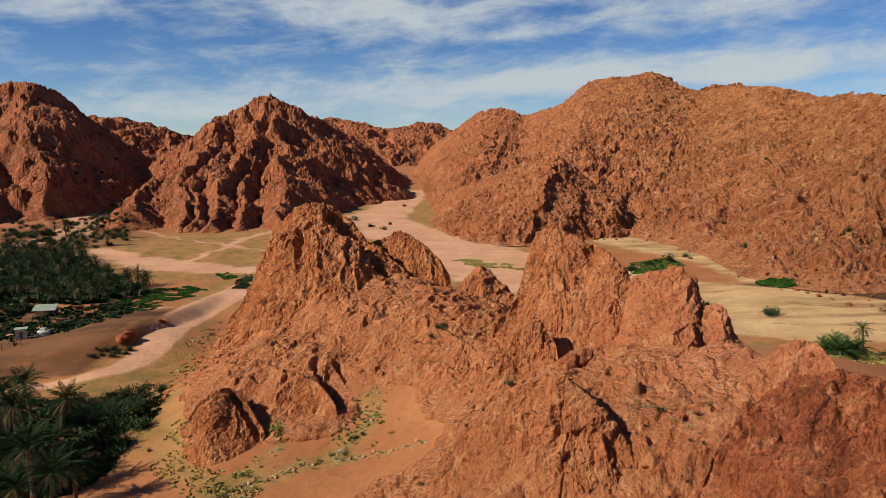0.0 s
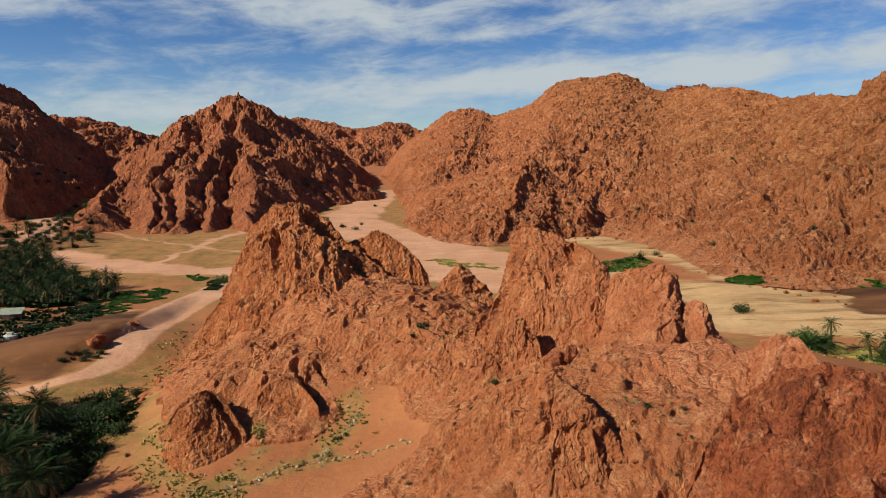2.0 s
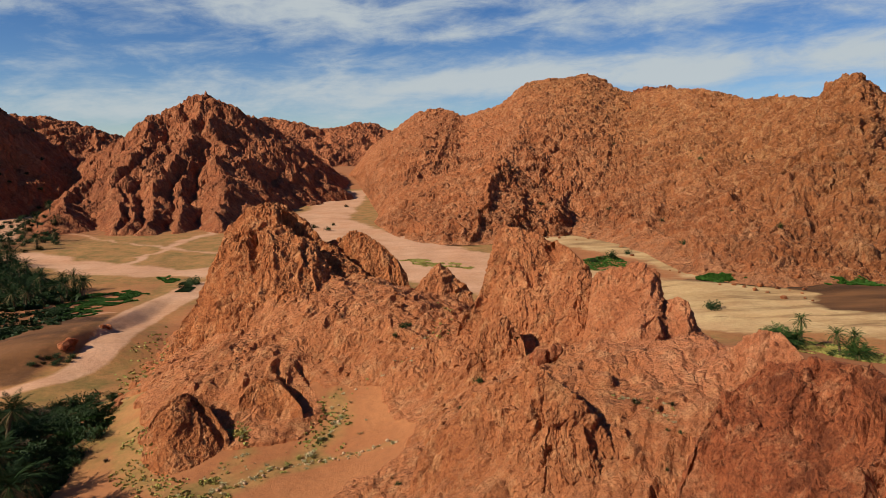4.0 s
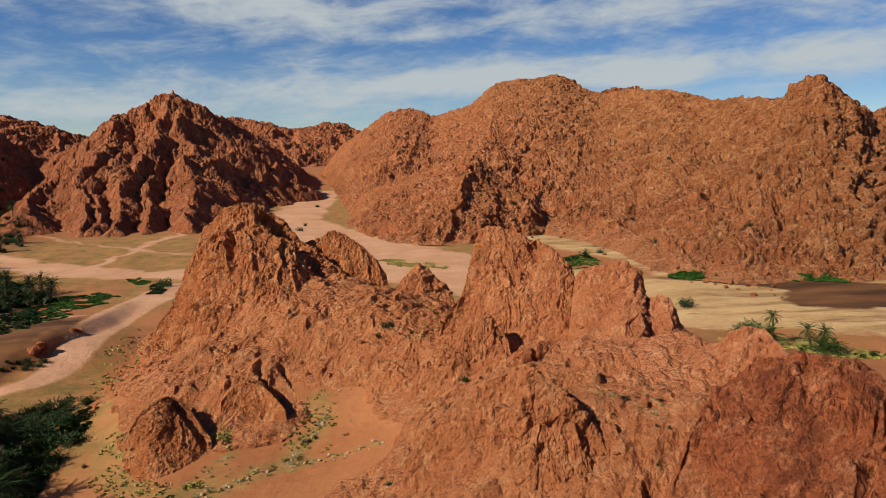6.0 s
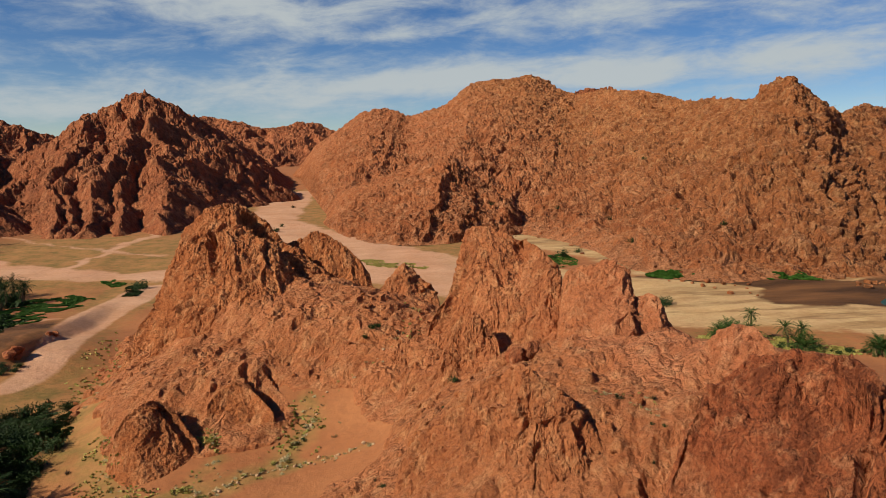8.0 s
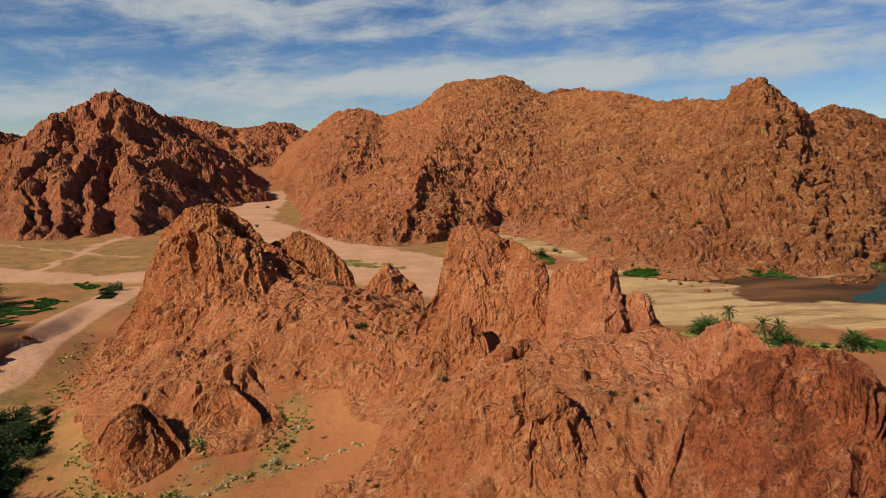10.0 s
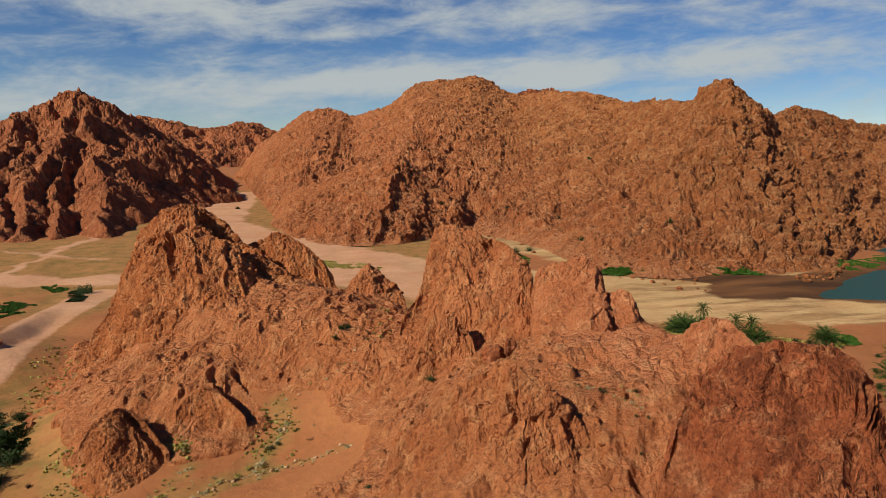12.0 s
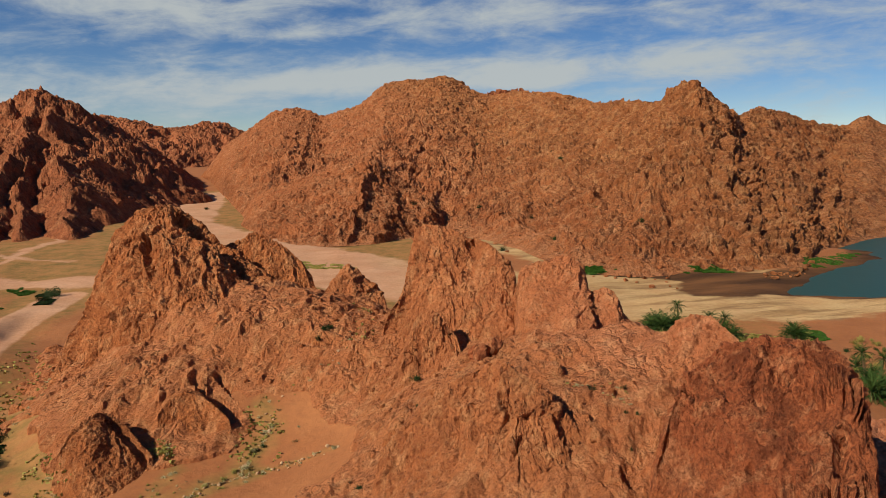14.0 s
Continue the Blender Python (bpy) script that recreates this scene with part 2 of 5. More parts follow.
# ---- terrain ----
def mesh_grid(name, xyz, rows, cols, mat, parent=None, smooth=True):
    """A sheet from rows x cols points, smooth shaded."""
    me = bpy.data.meshes.new(name)
    idx = np.arange(rows * cols).reshape(rows, cols)
    quads = np.stack([idx[:-1, :-1], idx[:-1, 1:], idx[1:, 1:], idx[1:, :-1]], -1).reshape(-1, 4)
    me.vertices.add(rows * cols)
    me.vertices.foreach_set("co", np.ascontiguousarray(xyz, np.float32).ravel())
    me.loops.add(quads.size)
    me.loops.foreach_set("vertex_index", quads.astype(np.int32).ravel())
    me.polygons.add(len(quads))
    me.polygons.foreach_set("loop_start", np.arange(0, quads.size, 4, dtype=np.int32))
    me.polygons.foreach_set("use_smooth", np.full(len(quads), smooth))
    me.update(calc_edges=True)
    me.materials.append(mat)
    ob = new(name, me)
    ob.parent = parent
    return ob


# heights of soft mounds on a 15 m grid, row by row from x = -55 and y = 30
MOUNDS = [0.66, 2.21, 3.14, 2.96, 0.85, -0.16, 1.42, 4.29, 0.57, 1.73, 1.15, -2.58, -0.2, 0.79, -3.84, -2.29, 1.73, 2.22, 2.21, 1.54, 4.16, 4.37, 3.92, 1.92, 3.62, -2.74, 1.29, -0.21, 0.6, 3.89, 4.77, 3.13, 5.08, -0.46, 7.83, -2.48, 4.04, 4.77, 4.22, -0.98, 3.91, -1.07, 7.16, 4.5, 7.39, -1.05, 1.06, 1.54, 4.56, 2.96, 5.93, 1.88, 0.98, -0.46, -0.18, 0.6, 1.58, 1.81, 2.53, 1.08, 0.94, 2.6, 1.64, -0.4, 0.23, -0.18, -0.5, 1.08, 1.79, 1.36, 0.63, -0.06]


TERRACE = [(-92.0, 115.0), (-76.2, 119.8), (-68.7, 121.6), (-62.5, 125.2), (-59.5, 129.5), (-58.0, 138.0), (-57.0, 150.0)]


def away_from(x, y, line):
    """Distance in plan from a polyline, and the even step along it (0 to 1) of the nearest place."""
    best, along = np.full(x.shape, 1e9), np.zeros(x.shape)
    n = len(line) - 1
    for i in range(n):
        (ax, ay), (bx, by) = line[i][:2], line[i + 1][:2]
        dx, dy = bx - ax, by - ay
        k = np.clip(((x - ax) * dx + (y - ay) * dy) / (dx * dx + dy * dy + 1e-9), 0, 1)
        d = np.hypot(x - ax - k * dx, y - ay - k * dy)
        along = np.where(d < best, (i + k) / n, along)
        best = np.minimum(best, d)
    return best, along


def ground_height(x, y):
    z = 0 * x
    for n, h in enumerate(MOUNDS):
        z = z + h * np.exp(-((x + 55 - 15 * (n // 8)) ** 2 + (y - 30 - 15 * (n % 8)) ** 2) / (2 * 13.0**2))
    edge = np.interp(x, [p[0] for p in TERRACE], [p[1] for p in TERRACE])
    step = 1.9 / (1 + np.exp(np.clip((edge - y) / 0.9, -30, 30)))
    return z + step * np.clip((-56.5 - x) / 4, 0, 1) * np.clip((195 - y) / 30, 0, 1)


def curve(points, n):
    """n points along a smooth curve through the given ones, which stand at even steps."""
    p = np.array(points, float)
    s = np.linspace(0, len(p) - 1, n)
    i = np.clip(s.astype(int), 0, len(p) - 2)
    f = (s - i)[:, None]
    q = np.vstack([2 * p[0] - p[1], p, 2 * p[-1] - p[-2]])
    a, b, c, d = q[i], q[i + 1], q[i + 2], q[i + 3]
    m1, m2 = (c - a) * 0.4, (d - b) * 0.4
    h = f * f * (3 - 2 * f)
    return b + (c - b) * h + m1 * (f**3 - 2 * f**2 + f) + m2 * (f**3 - f**2)


def normals(g):
    a, b = np.gradient(g, axis=1), np.gradient(g, axis=0)
    n = np.cross(a, b)
    return n / (np.linalg.norm(n, axis=-1, keepdims=True) + 1e-9)


def stone_mesh(seed):
    """An angular block: the hull of points scattered round a ball."""
    rs = random.Random(seed)
    bm = bmesh.new()
    for _ in range(22):
        d = Vector((rs.gauss(0, 1), rs.gauss(0, 1), rs.gauss(0, 1))).normalized()
        bm.verts.new(d * rs.uniform(0.8, 1.12) * 1.0)
    out = bmesh.ops.convex_hull(bm, input=bm.verts[:])
    bmesh.ops.delete(bm, geom=[e for e in out["geom_interior"] if isinstance(e, bmesh.types.BMVert)], context="VERTS")
    bmesh.ops.bevel(bm, geom=bm.edges[:], offset=0.07, segments=1, affect="EDGES")
    for vert in bm.verts:
        vert.co.z *= 0.75
    me = bpy.data.meshes.new("stone")
    bm.to_mesh(me)
    bm.free()
    return me


def blocks_on(ob, p, n, count, lo_, hi_, mat, seed):
    """Angular blocks, half sunk into a rock's face at points p with normals n, as its parts."""
    rs = random.Random(seed)
    shapes = [stone_mesh(500 + seed * 5 + i) for i in range(3)]
    for me in shapes:
        me.materials.append(mat)
    for i in range(count):
        k = rs.randrange(len(p))
        r = lo_ + (hi_ - lo_) * rs.random() ** 2
        b = new("block", shapes[i % 3])
        b.parent = ob
        at = Vector(p[k]) - Vector(n[k]) * r * 0.25
        b.matrix_basis = Matrix.Translation(at) @ pose(0, 0, 0, rs.uniform(-25, 25), rs.uniform(-25, 25), rs.uniform(0, 360)) @ Matrix.Diagonal((r, r * rs.uniform(0.6, 1), r * rs.uniform(0.8, 1.5), 1))


# deep narrow clefts and hollows of the near rocks: two ends, half-width, depth
CLEFTS = [((-24.1, 119.6, 24.8), (-22.6, 112.9, 20.5), 0.75, 1.7), ((-18.3, 123.8, 26.9), (-13.5, 121.9, 22.8), 1.5, 2.6), ((-11.6, 118.4, 20.7), (-9.5, 114.9, 18.5), 0.8, 1.6),
          ((-28.5, 111.4, 15.0), (-27.5, 108.4, 14.5), 0.45, 1.0), ((-14.0, 86.7, 9.2), (-12.9, 83.7, 8.3), 0.6, 1.7), ((-16.9, 90.0, 11.6), (-14.3, 85.7, 9.5), 0.4, 1.1),
          ((-14.1, 90.9, 11.3), (-10.4, 85.9, 8.9), 0.4, 1.1), ((-25.1, 82.1, 10.9), (-21.1, 78.2, 6.8), 0.5, 0.8), ((18.9, 92.0, 26.2), (19.1, 89.7, 24.5), 0.5, 1.3),
          ((12.3, 83.6, 18.6), (11.9, 79.4, 17.5), 0.45, 1.3), ((8.3, 80.8, 14.6), (8.5, 77.8, 13.9), 0.2, 0.5), ((6.6, 55.5, 17.8), (6.6, 54.2, 15.4), 0.25, 0.6),
          ((8.7, 54.3, 18.8), (8.9, 53.4, 17.4), 0.25, 0.6), ((9.5, 51.8, 16.1), (8.6, 51.3, 14.6), 0.2, 0.5), ((5.6, 56.4, 16.3), (5.2, 54.8, 14.1), 0.22, 0.5),
          ((23.9, 35.5, 21.2), (22.1, 33.3, 19.8), 0.4, 1.3), ((24.3, 41.1, 23.3), (23.3, 39.6, 21.5), 0.18, 0.5), ((24.0, 41.6, 23.4), (22.5, 39.4, 21.1), 0.2, 0.55),
          ((19.8, 38.4, 18.5), (17.9, 36.0, 18.1), 0.2, 0.6), ((24.9, 40.1, 23.3), (23.1, 37.6, 21.7), 0.2, 0.5), ((22.7, 41.6, 22.4), (22.3, 40.9, 21.6), 0.25, 0.6),
          ((19.6, 40.1, 19.0), (18.5, 39.1, 17.6), 0.18, 0.5), ((24.7, 38.7, 23.2), (24.0, 37.5, 22.2), 0.2, 0.6)]


def carve(p, seed):
    """How deep the clefts cut at points (n, 3)."""
    cut = np.zeros(len(p))
    for (a, b, w, deep) in CLEFTS:
        a, b = np.array(a), np.array(b)
        near = np.nonzero(np.all((p > np.minimum(a, b) - 4) & (p < np.maximum(a, b) + 4), 1))[0]
        if len(near) == 0:
            continue
        q = p[near] + 0.35 * w * np.stack([fbm(p[near] / 1.3, 3, seed + 130 + i) for i in range(3)], 1)
        d = b - a
        k = np.clip((q - a) @ d / (d @ d), 0, 1)
        away = np.linalg.norm(q - a - k[:, None] * d, axis=1)
        cut[near] = np.maximum(cut[near], deep * (1 - 0.45 * k) * np.clip(1.5 - away / w, 0, 1) ** 0.7)
    return cut


def crag(name, foot, crest, back, ns, nu, mat, size, label="", category="rock", bulge=0.0, gully=0.3, block=0.5, chip=0.2, seed=0, sink=2.0, lean=0.0, flute=1.0, kind=""):
    """A rock mass between a foot curve and a crest curve, with a back slope of that depth. size: metres of its largest folds."""
    f, c = curve(foot, ns), curve(crest, ns)
    nb = max(6, nu // 9)
    k = np.linspace(0, 1, ns)
    ends = np.sqrt(np.clip(np.minimum(k, 1 - k) / 0.045, 0, 1))
    c[:, 2] = f[:, 2] - sink + (c[:, 2] - f[:, 2] + sink) * ends
    u = np.linspace(0, 1, nu)[:, None, None]
    prof = u + bulge * np.sin(np.pi * u)
    front = f[None] + (c - f)[None] * u
    front[..., 2] = f[None, :, 2] - sink + (c[None, :, 2] - f[None, :, 2] + sink) * prof[..., 0]
    away = c - f
    away[:, 2] = 0
    away /= np.linalg.norm(away, axis=1, keepdims=True) + 1e-6
    away[:] = 0.5 * away + 0.5 * away.mean(0)
    v = np.linspace(0, 1, nb + 1)[1:, None, None]
    rear = c[None] + away[None] * back * v * (0.15 + 0.85 * ends)[None, :, None]
    tail = c + away * back * (0.15 + 0.85 * ends)[:, None]
    low = np.minimum(ground_height(tail[:, 0], tail[:, 1]) - 1.0, c[:, 2])
    rear[..., 2] = c[None, :, 2] + (low - c[:, 2])[None] * (v[..., 0] ** 1.3)
    g = np.concatenate([front, rear])
    rows = len(g)
    n = normals(g)
    length = np.linalg.norm(np.diff(c, axis=0), axis=1).sum()
    s = np.linspace(0, length, ns)[None].repeat(rows, 0)
    uu = np.concatenate([u[:, 0, 0], 1 + v[:, 0, 0]])[:, None].repeat(ns, 1)
    q = g.reshape(-1, 3)
    bend = fbm(q / (size * 0.8), 3, seed + 40)
    fl = np.stack([(s.ravel() + lean * uu.ravel() * size) / size + 0.55 * bend, uu.ravel() * 3.0 + 0.4 * bend, 0 * s.ravel() + seed], 1)
    fold = ridged(fl, 2, seed + 3, 0.45)
    lump = fbm(q / (size * 1.1), 3, seed + 21)
    shift = np.stack([fbm(q / (size * 0.5), 3, seed + 60 + i) for i in range(3)], 1)
    spikes = ridged((q / (size * 0.6) + 0.3 * shift) * (1, 1, 0.6), 4, seed + 15, 0.5)
    # joint blocks: flat-faced plates of uneven height between narrow clefts
    jq = (q / (size * 0.42) + 0.22 * shift) * (1, 1, 0.5)
    f1, f2, own = cells(jq, seed + 5)
    cleft = np.clip(0.2 + 1.6 * fbm(q / (size * 0.9), 2, seed + 52), 0, 1)
    blocks = (own - 0.5) * np.clip((f2 - f1) * 10, 0, 1) - 0.8 * cleft * np.exp(-(f2 - f1) / 0.045)
    # rounded boulders
    f1, f2, own = cells((q / (size * 0.17) + 0.2 * shift) * (1, 1, 0.8), seed + 9)
    domes = np.sqrt(np.clip(1 - (f1 / 0.75) ** 2, 0, 1)) * (0.35 + 0.65 * own) - 0.45
    f1, f2, own = cells((q / (size * 0.075) + 0.3 * shift) * (1, 1, 0.85), seed + 10)
    chips = np.sqrt(np.clip(1 - (f1 / 0.75) ** 2, 0, 1)) * (0.3 + 0.7 * own) - 0.45
    fine = fbm(q / (size * 0.07), 3, seed + 11, 0.6)
    where = np.clip(0.55 + 1.3 * fbm(q / (size * 1.6), 3, seed + 31), 0.12, 1.3)
    fs = np.stack([(s.ravel() + 1.5 * lean * uu.ravel() * size) / (size * 0.24) + 0.9 * bend, uu.ravel() * 3.5 + 0.8 * bend, 0 * s.ravel() + seed], 1)
    flutes = ridged(fs, 3, seed + 77, 0.55) * np.clip(0.45 + 1.1 * lump, 0, 1.2)
    edge = (np.clip(np.minimum(uu * 14, (2 - uu) * 3), 0, 1) * np.clip(np.minimum(s, length - s) / (0.1 * length + 1e-6), 0.2, 1)).ravel()
    top = np.where(np.abs(uu - 1) < 0.12, 0.45 + 0.55 * np.abs(uu - 1) / 0.12, 1.0).ravel()
    amount = size * edge * (top * gully * (0.5 * fold + 0.4 * lump) + (0.4 + 0.6 * top) * block * where * (0.3 * blocks - 0.1 * spikes)
                            + chip * (0.32 * domes * (1.35 - where) + 0.2 * chips) + 0.014 * fine + 0.04 * flute * flutes)
    amount = np.where(uu.ravel() > 1.02, 0.55, 1.0) * amount
    g = q + n.reshape(-1, 3) * amount[:, None]
    if size < 10:
        g = g - n.reshape(-1, 3) * carve(g, seed)[:, None]
    ob = mesh_grid(name, g, rows, ns, mat, smooth=False)
    at = np.nonzero((edge > 0.9) & (uu.ravel() > 0.25) & (uu.ravel() < 1.06) & (where > 0.5))[0]
    far = size > 10
    blocks_on(ob, g[at], n.reshape(-1, 3)[at], (90 if size < 30 else 24) if far else 26, size * 0.035, size * (0.12 if far else 0.1), mat, seed)
    return tagged(ob, label, category, kind=kind)


def band(x, y, line, w0, w1, soft):
    """1 on a strip of half-width w0 to w1 along a line, fading over soft metres."""
    d, k = away_from(x, y, line)
    return np.clip((w0 + (w1 - w0) * k - d) / soft + 0.5, 0, 1)


def inside(x, y, poly):
    hit = np.zeros(x.shape, bool)
    for i in range(len(poly)):
        (ax, ay), (bx, by) = poly[i][:2], poly[i - 1][:2]
        hit ^= ((ay > y) != (by > y)) & (x < (bx - ax) * (y - ay) / (by - ay + 1e-9) + ax)
    return hit


def signed(x, y, poly):
    d, _ = away_from(x, y, list(poly) + [poly[0]])
    return np.where(inside(x, y, poly), d, -d)


# ---- ground ----
OASIS = [(-72.9, 105.3, 3.0), (-62.5, 105.1, 3.0), (-52.9, 104.9, 3.0), (-42.9, 104.8, 3.0), (-37.7, 94.3, 3.0), (-38.0, 84.1, 3.0), (-38.6, 76.4, 3.0), (-39.8, 68.1, 4.0), (-47.7, 67.0, 4.0)]
WADI = [(-18.7, 623.4, 0.0), (-27.0, 543.6, 0.0), (-33.5, 455.6, 0.0), (-35.6, 379.8, 0.0), (-16.0, 318.2, 0.0), (3.6, 273.3, 0.0), (18.4, 239.3, 0.0), (30.0, 212.7, 0.0), (49.4, 194.9, 0.0), (64.3, 175.2, 0.0), (83.7, 168.4, 0.0), (104.3, 164.9, 0.0), (126.4, 162.1, 0.0)]
ARM = [(-25.6, 222.4, 0.0), (-54.8, 225.4, 0.0), (-70.0, 228.0, 0.0), (-91.8, 237.6, 0.0), (-112.6, 250.3, 0.0), (-137.1, 271.7, 0.0)]
TRACK = [(-54.0, 208.0), (-55.6, 192.8), (-57.4, 179.7), (-58.4, 168.6), (-57.2, 154.3), (-54.5, 138.0), (-54.1, 128.6), (-54.7, 123.6), (-56.3, 117.8), (-61.0, 113.1), (-70.0, 110.3), (-86.0, 108.0)]
TRACK_2 = [(-63.9, 273.1, 0.0), (-75.7, 276.6, 0.0), (-94.3, 293.7, 0.0), (-120.3, 313.2, 0.0), (-147.4, 342.1, 0.0)]
TRACK_3 = [(-79.9, 343.3, 0.0), (-85.8, 296.8, 0.0), (-87.8, 259.8, 0.0), (-90.1, 243.3, 0.0)]
TRACK_4 = [(-93.0, 135.3, 0.0), (-89.4, 140.4, 0.0), (-83.1, 149.9, 0.0), (-73.7, 156.0, 0.0), (-64.4, 164.8, 0.0)]
STREAM = [(-217.1, 451.9, 0.0), (-190.9, 374.6, 0.0), (-167.0, 319.4, 0.0), (-170.9, 297.1, 0.0), (-175.1, 280.8, 0.0)]
MUD = [(86.1, 198.5, 0.0), (95.1, 200.9, 0.0), (122.5, 193.3, 0.0), (152.4, 178.6, 0.0), (161.3, 178.9, 0.0), (142.4, 165.5, 0.0), (130.0, 156.0, 0.0), (116.9, 153.3, 0.0), (103.4, 158.3, 0.0), (102.3, 167.9, 0.0), (110.6, 177.3, 0.0), (102.8, 187.3, 0.0), (91.3, 193.9, 0.0)]
LAKE = [(131.9, 161.9, 0.0), (130.3, 154.4, 0.0), (140.0, 149.1, 0.0), (153.6, 146.3, 0.0), (178.5, 137.7, 0.0), (374.0, 241.3, 0.0), (274.8, 254.3, 0.0), (247.7, 249.9, 0.0), (225.7, 237.1, 0.0), (213.4, 223.3, 0.0), (215.9, 211.3, 0.0), (203.5, 199.2, 0.0), (183.6, 190.0, 0.0), (166.1, 183.9, 0.0), (146.7, 173.4, 0.0)]
WASH = [(-9.2, 85.7), (-8.1, 81.9), (-9.5, 79.9), (-11.2, 76.2), (-12.1, 73.6), (-14.9, 72.6), (-16.8, 70.5), (-18.9, 69.3), (-21.4, 66.9), (-24.0, 64.0), (-27.0, 60.5)]
WASH_2 = [(-2.5, 73.6), (-5.5, 73.9), (-8.8, 73.9), (-12.1, 73.6)]
WASH_3 = [(-33.0, 86.7), (-31.3, 78.8), (-28.8, 73.6), (-25.4, 69.8), (-21.4, 66.9)]
WASH_4 = [(-20.1, 81.4), (-18.2, 76.7), (-19.6, 73.6), (-21.5, 70.5)]
PATH_UP = [(15.5, 57.8), (17.5, 55.2), (18.7, 53.3), (20.5, 52.3)]
PATH_UP_2 = [(16.2, 56.9), (18.2, 55.9), (20.2, 53.7)]
SADDLE = [(6.0, 103.5), (6.0, 98.1), (3.4, 92.7), (2.3, 91.3), (-1.0, 88.0), (-4.5, 87.0), (-9.2, 85.7)]
ROCKY = [(-49.4, 184.3, 2.0), (-43.6, 139.9, 3.0), (-41.5, 115.9, 4.0), (-37.7, 96.6, 5.0), (-28.8, 82.0, 6.0), (-21.1, 81.1, 7.0), (-14.8, 79.3, 7.0), (-11.0, 80.6, 8.0), (-6.7, 85.4, 8.5), (-3.9, 85.0, 9.0), (-0.3, 75.8, 10.0), (-2.5, 66.3, 10.0), (-5.1, 63.5, 9.0), (-6.2, 59.0, 9.0), (-6.5, 52.0, 9.0)] + [(0, 30, 0), (55, 28, 0), (64, 60, 0), (62, 90, 0), (30, 130, 0), (-10, 142, 0), (-36, 140, 0)]

lo, hi = math.atan2(-1.05, 1.0), math.atan2(1.25, 1.0)
angles = np.concatenate([np.linspace(lo, hi, 500), np.linspace(hi, lo + 2 * math.pi, 60)[1:]])
radii = np.concatenate([[0.01, 6, 12, 18, 23], np.geomspace(27, 700, 330), np.geomspace(700, 4800, 50)[1:]])
ga, gr = np.meshgrid(angles, radii)
gx, gy = gr * np.sin(ga) - 4, gr * np.cos(ga)
gz = ground_height(gx, gy)
flatp = np.stack([gx.ravel(), gy.ravel(), 0 * gx.ravel()], 1)
rough = fbm(flatp / 14, 5, 70).reshape(gx.shape)
gz = gz + 0.35 * rough + np.clip(np.hypot(gx, gy) - 900, 0, 3000) * 0.002
shore = signed(gx, gy, LAKE) + 2.5 * fbm(flatp / 12, 3, 75).reshape(gx.shape)
gz = np.where(gy > 100, gz - np.clip((shore + 6) / 8, 0, 2), gz)
off_wash, _ = away_from(gx, gy, WASH)
gz = gz - 1.5 * np.clip((signed(gx, gy, ROCKY) - 2.5) / 3, 0, 1) * np.clip((off_wash - 4) / 2, 0, 1)
ground = mesh_grid("ground", np.stack([gx, gy, gz], -1).reshape(-1, 3), len(radii), len(angles), EARTH)
tagged(ground, "red sandy desert floor with a pale dry riverbed and wheel tracks", "ground", kind="structure")
wob = 3.0 * fbm(flatp / 11, 4, 71).reshape(gx.shape)
wx, wy = gx + wob, gy + 3.0 * fbm(flatp / 11, 4, 72).reshape(gx.shape)
pale = np.maximum.reduce([band(wx, wy, WADI, 11, 34, 7), band(wx, wy, ARM, 9, 8, 5), 0.85 * band(gx, gy, TRACK, 5.5, 1.0, 1.6), 0.8 * band(wx, wy, TRACK_2, 1.8, 1.4, 3),
                          0.85 * band(wx, wy, TRACK_3, 2.2, 1.8, 3), band(gx, gy, TRACK_4, 1.3, 1.3, 1.2) * 0.8, band(wx, wy, STREAM, 8, 7, 3)])
APRON = [(57.7, 300.2, 0.0), (72.5, 266.2, 0.0), (80.5, 227.6, 0.0), (89.5, 194.3, 0.0), (99.3, 208.5, 0.0), (96.7, 250.7, 0.0), (88.4, 298.2, 0.0), (72.6, 312.8, 0.0)]
pale = np.clip(np.maximum(pale, 0.8 * np.clip((signed(gx, gy, APRON) + 6 * rough) / 10 + 0.5, 0, 1)), 0, 1)
plain = np.clip(1.4 - np.hypot((gx + 95) / 75, (gy - 270) / 75), 0, 1) + np.clip(1.3 - np.hypot((gx - 75) / 60, (gy - 300) / 40), 0, 1)
plain = plain + 0.5 * np.clip(1.3 - np.hypot((gx - 85) / 40, (gy - 135) / 28), 0, 1) + 0.8 * band(gx, gy, WASH, 1.6, 2.2, 3) + 0.7 * band(gx, gy, WASH_2, 0.8, 0.8, 2) + 0.8 * band(gx, gy, WASH_3, 1.3, 1.6, 2.5) + 0.7 * band(gx, gy, WASH_4, 1.0, 1.5, 2.5) + 0.5 * band(gx, gy, TRACK, 10, 7, 6)
plain = plain + 0.75 * np.clip(1.4 - np.hypot((gx + 45) / 16, (gy - 95) / 30), 0, 1) + 0.75 * band(wx, wy, WADI, 36, 50, 16) * np.clip((70 - gx) / 20, 0, 1)
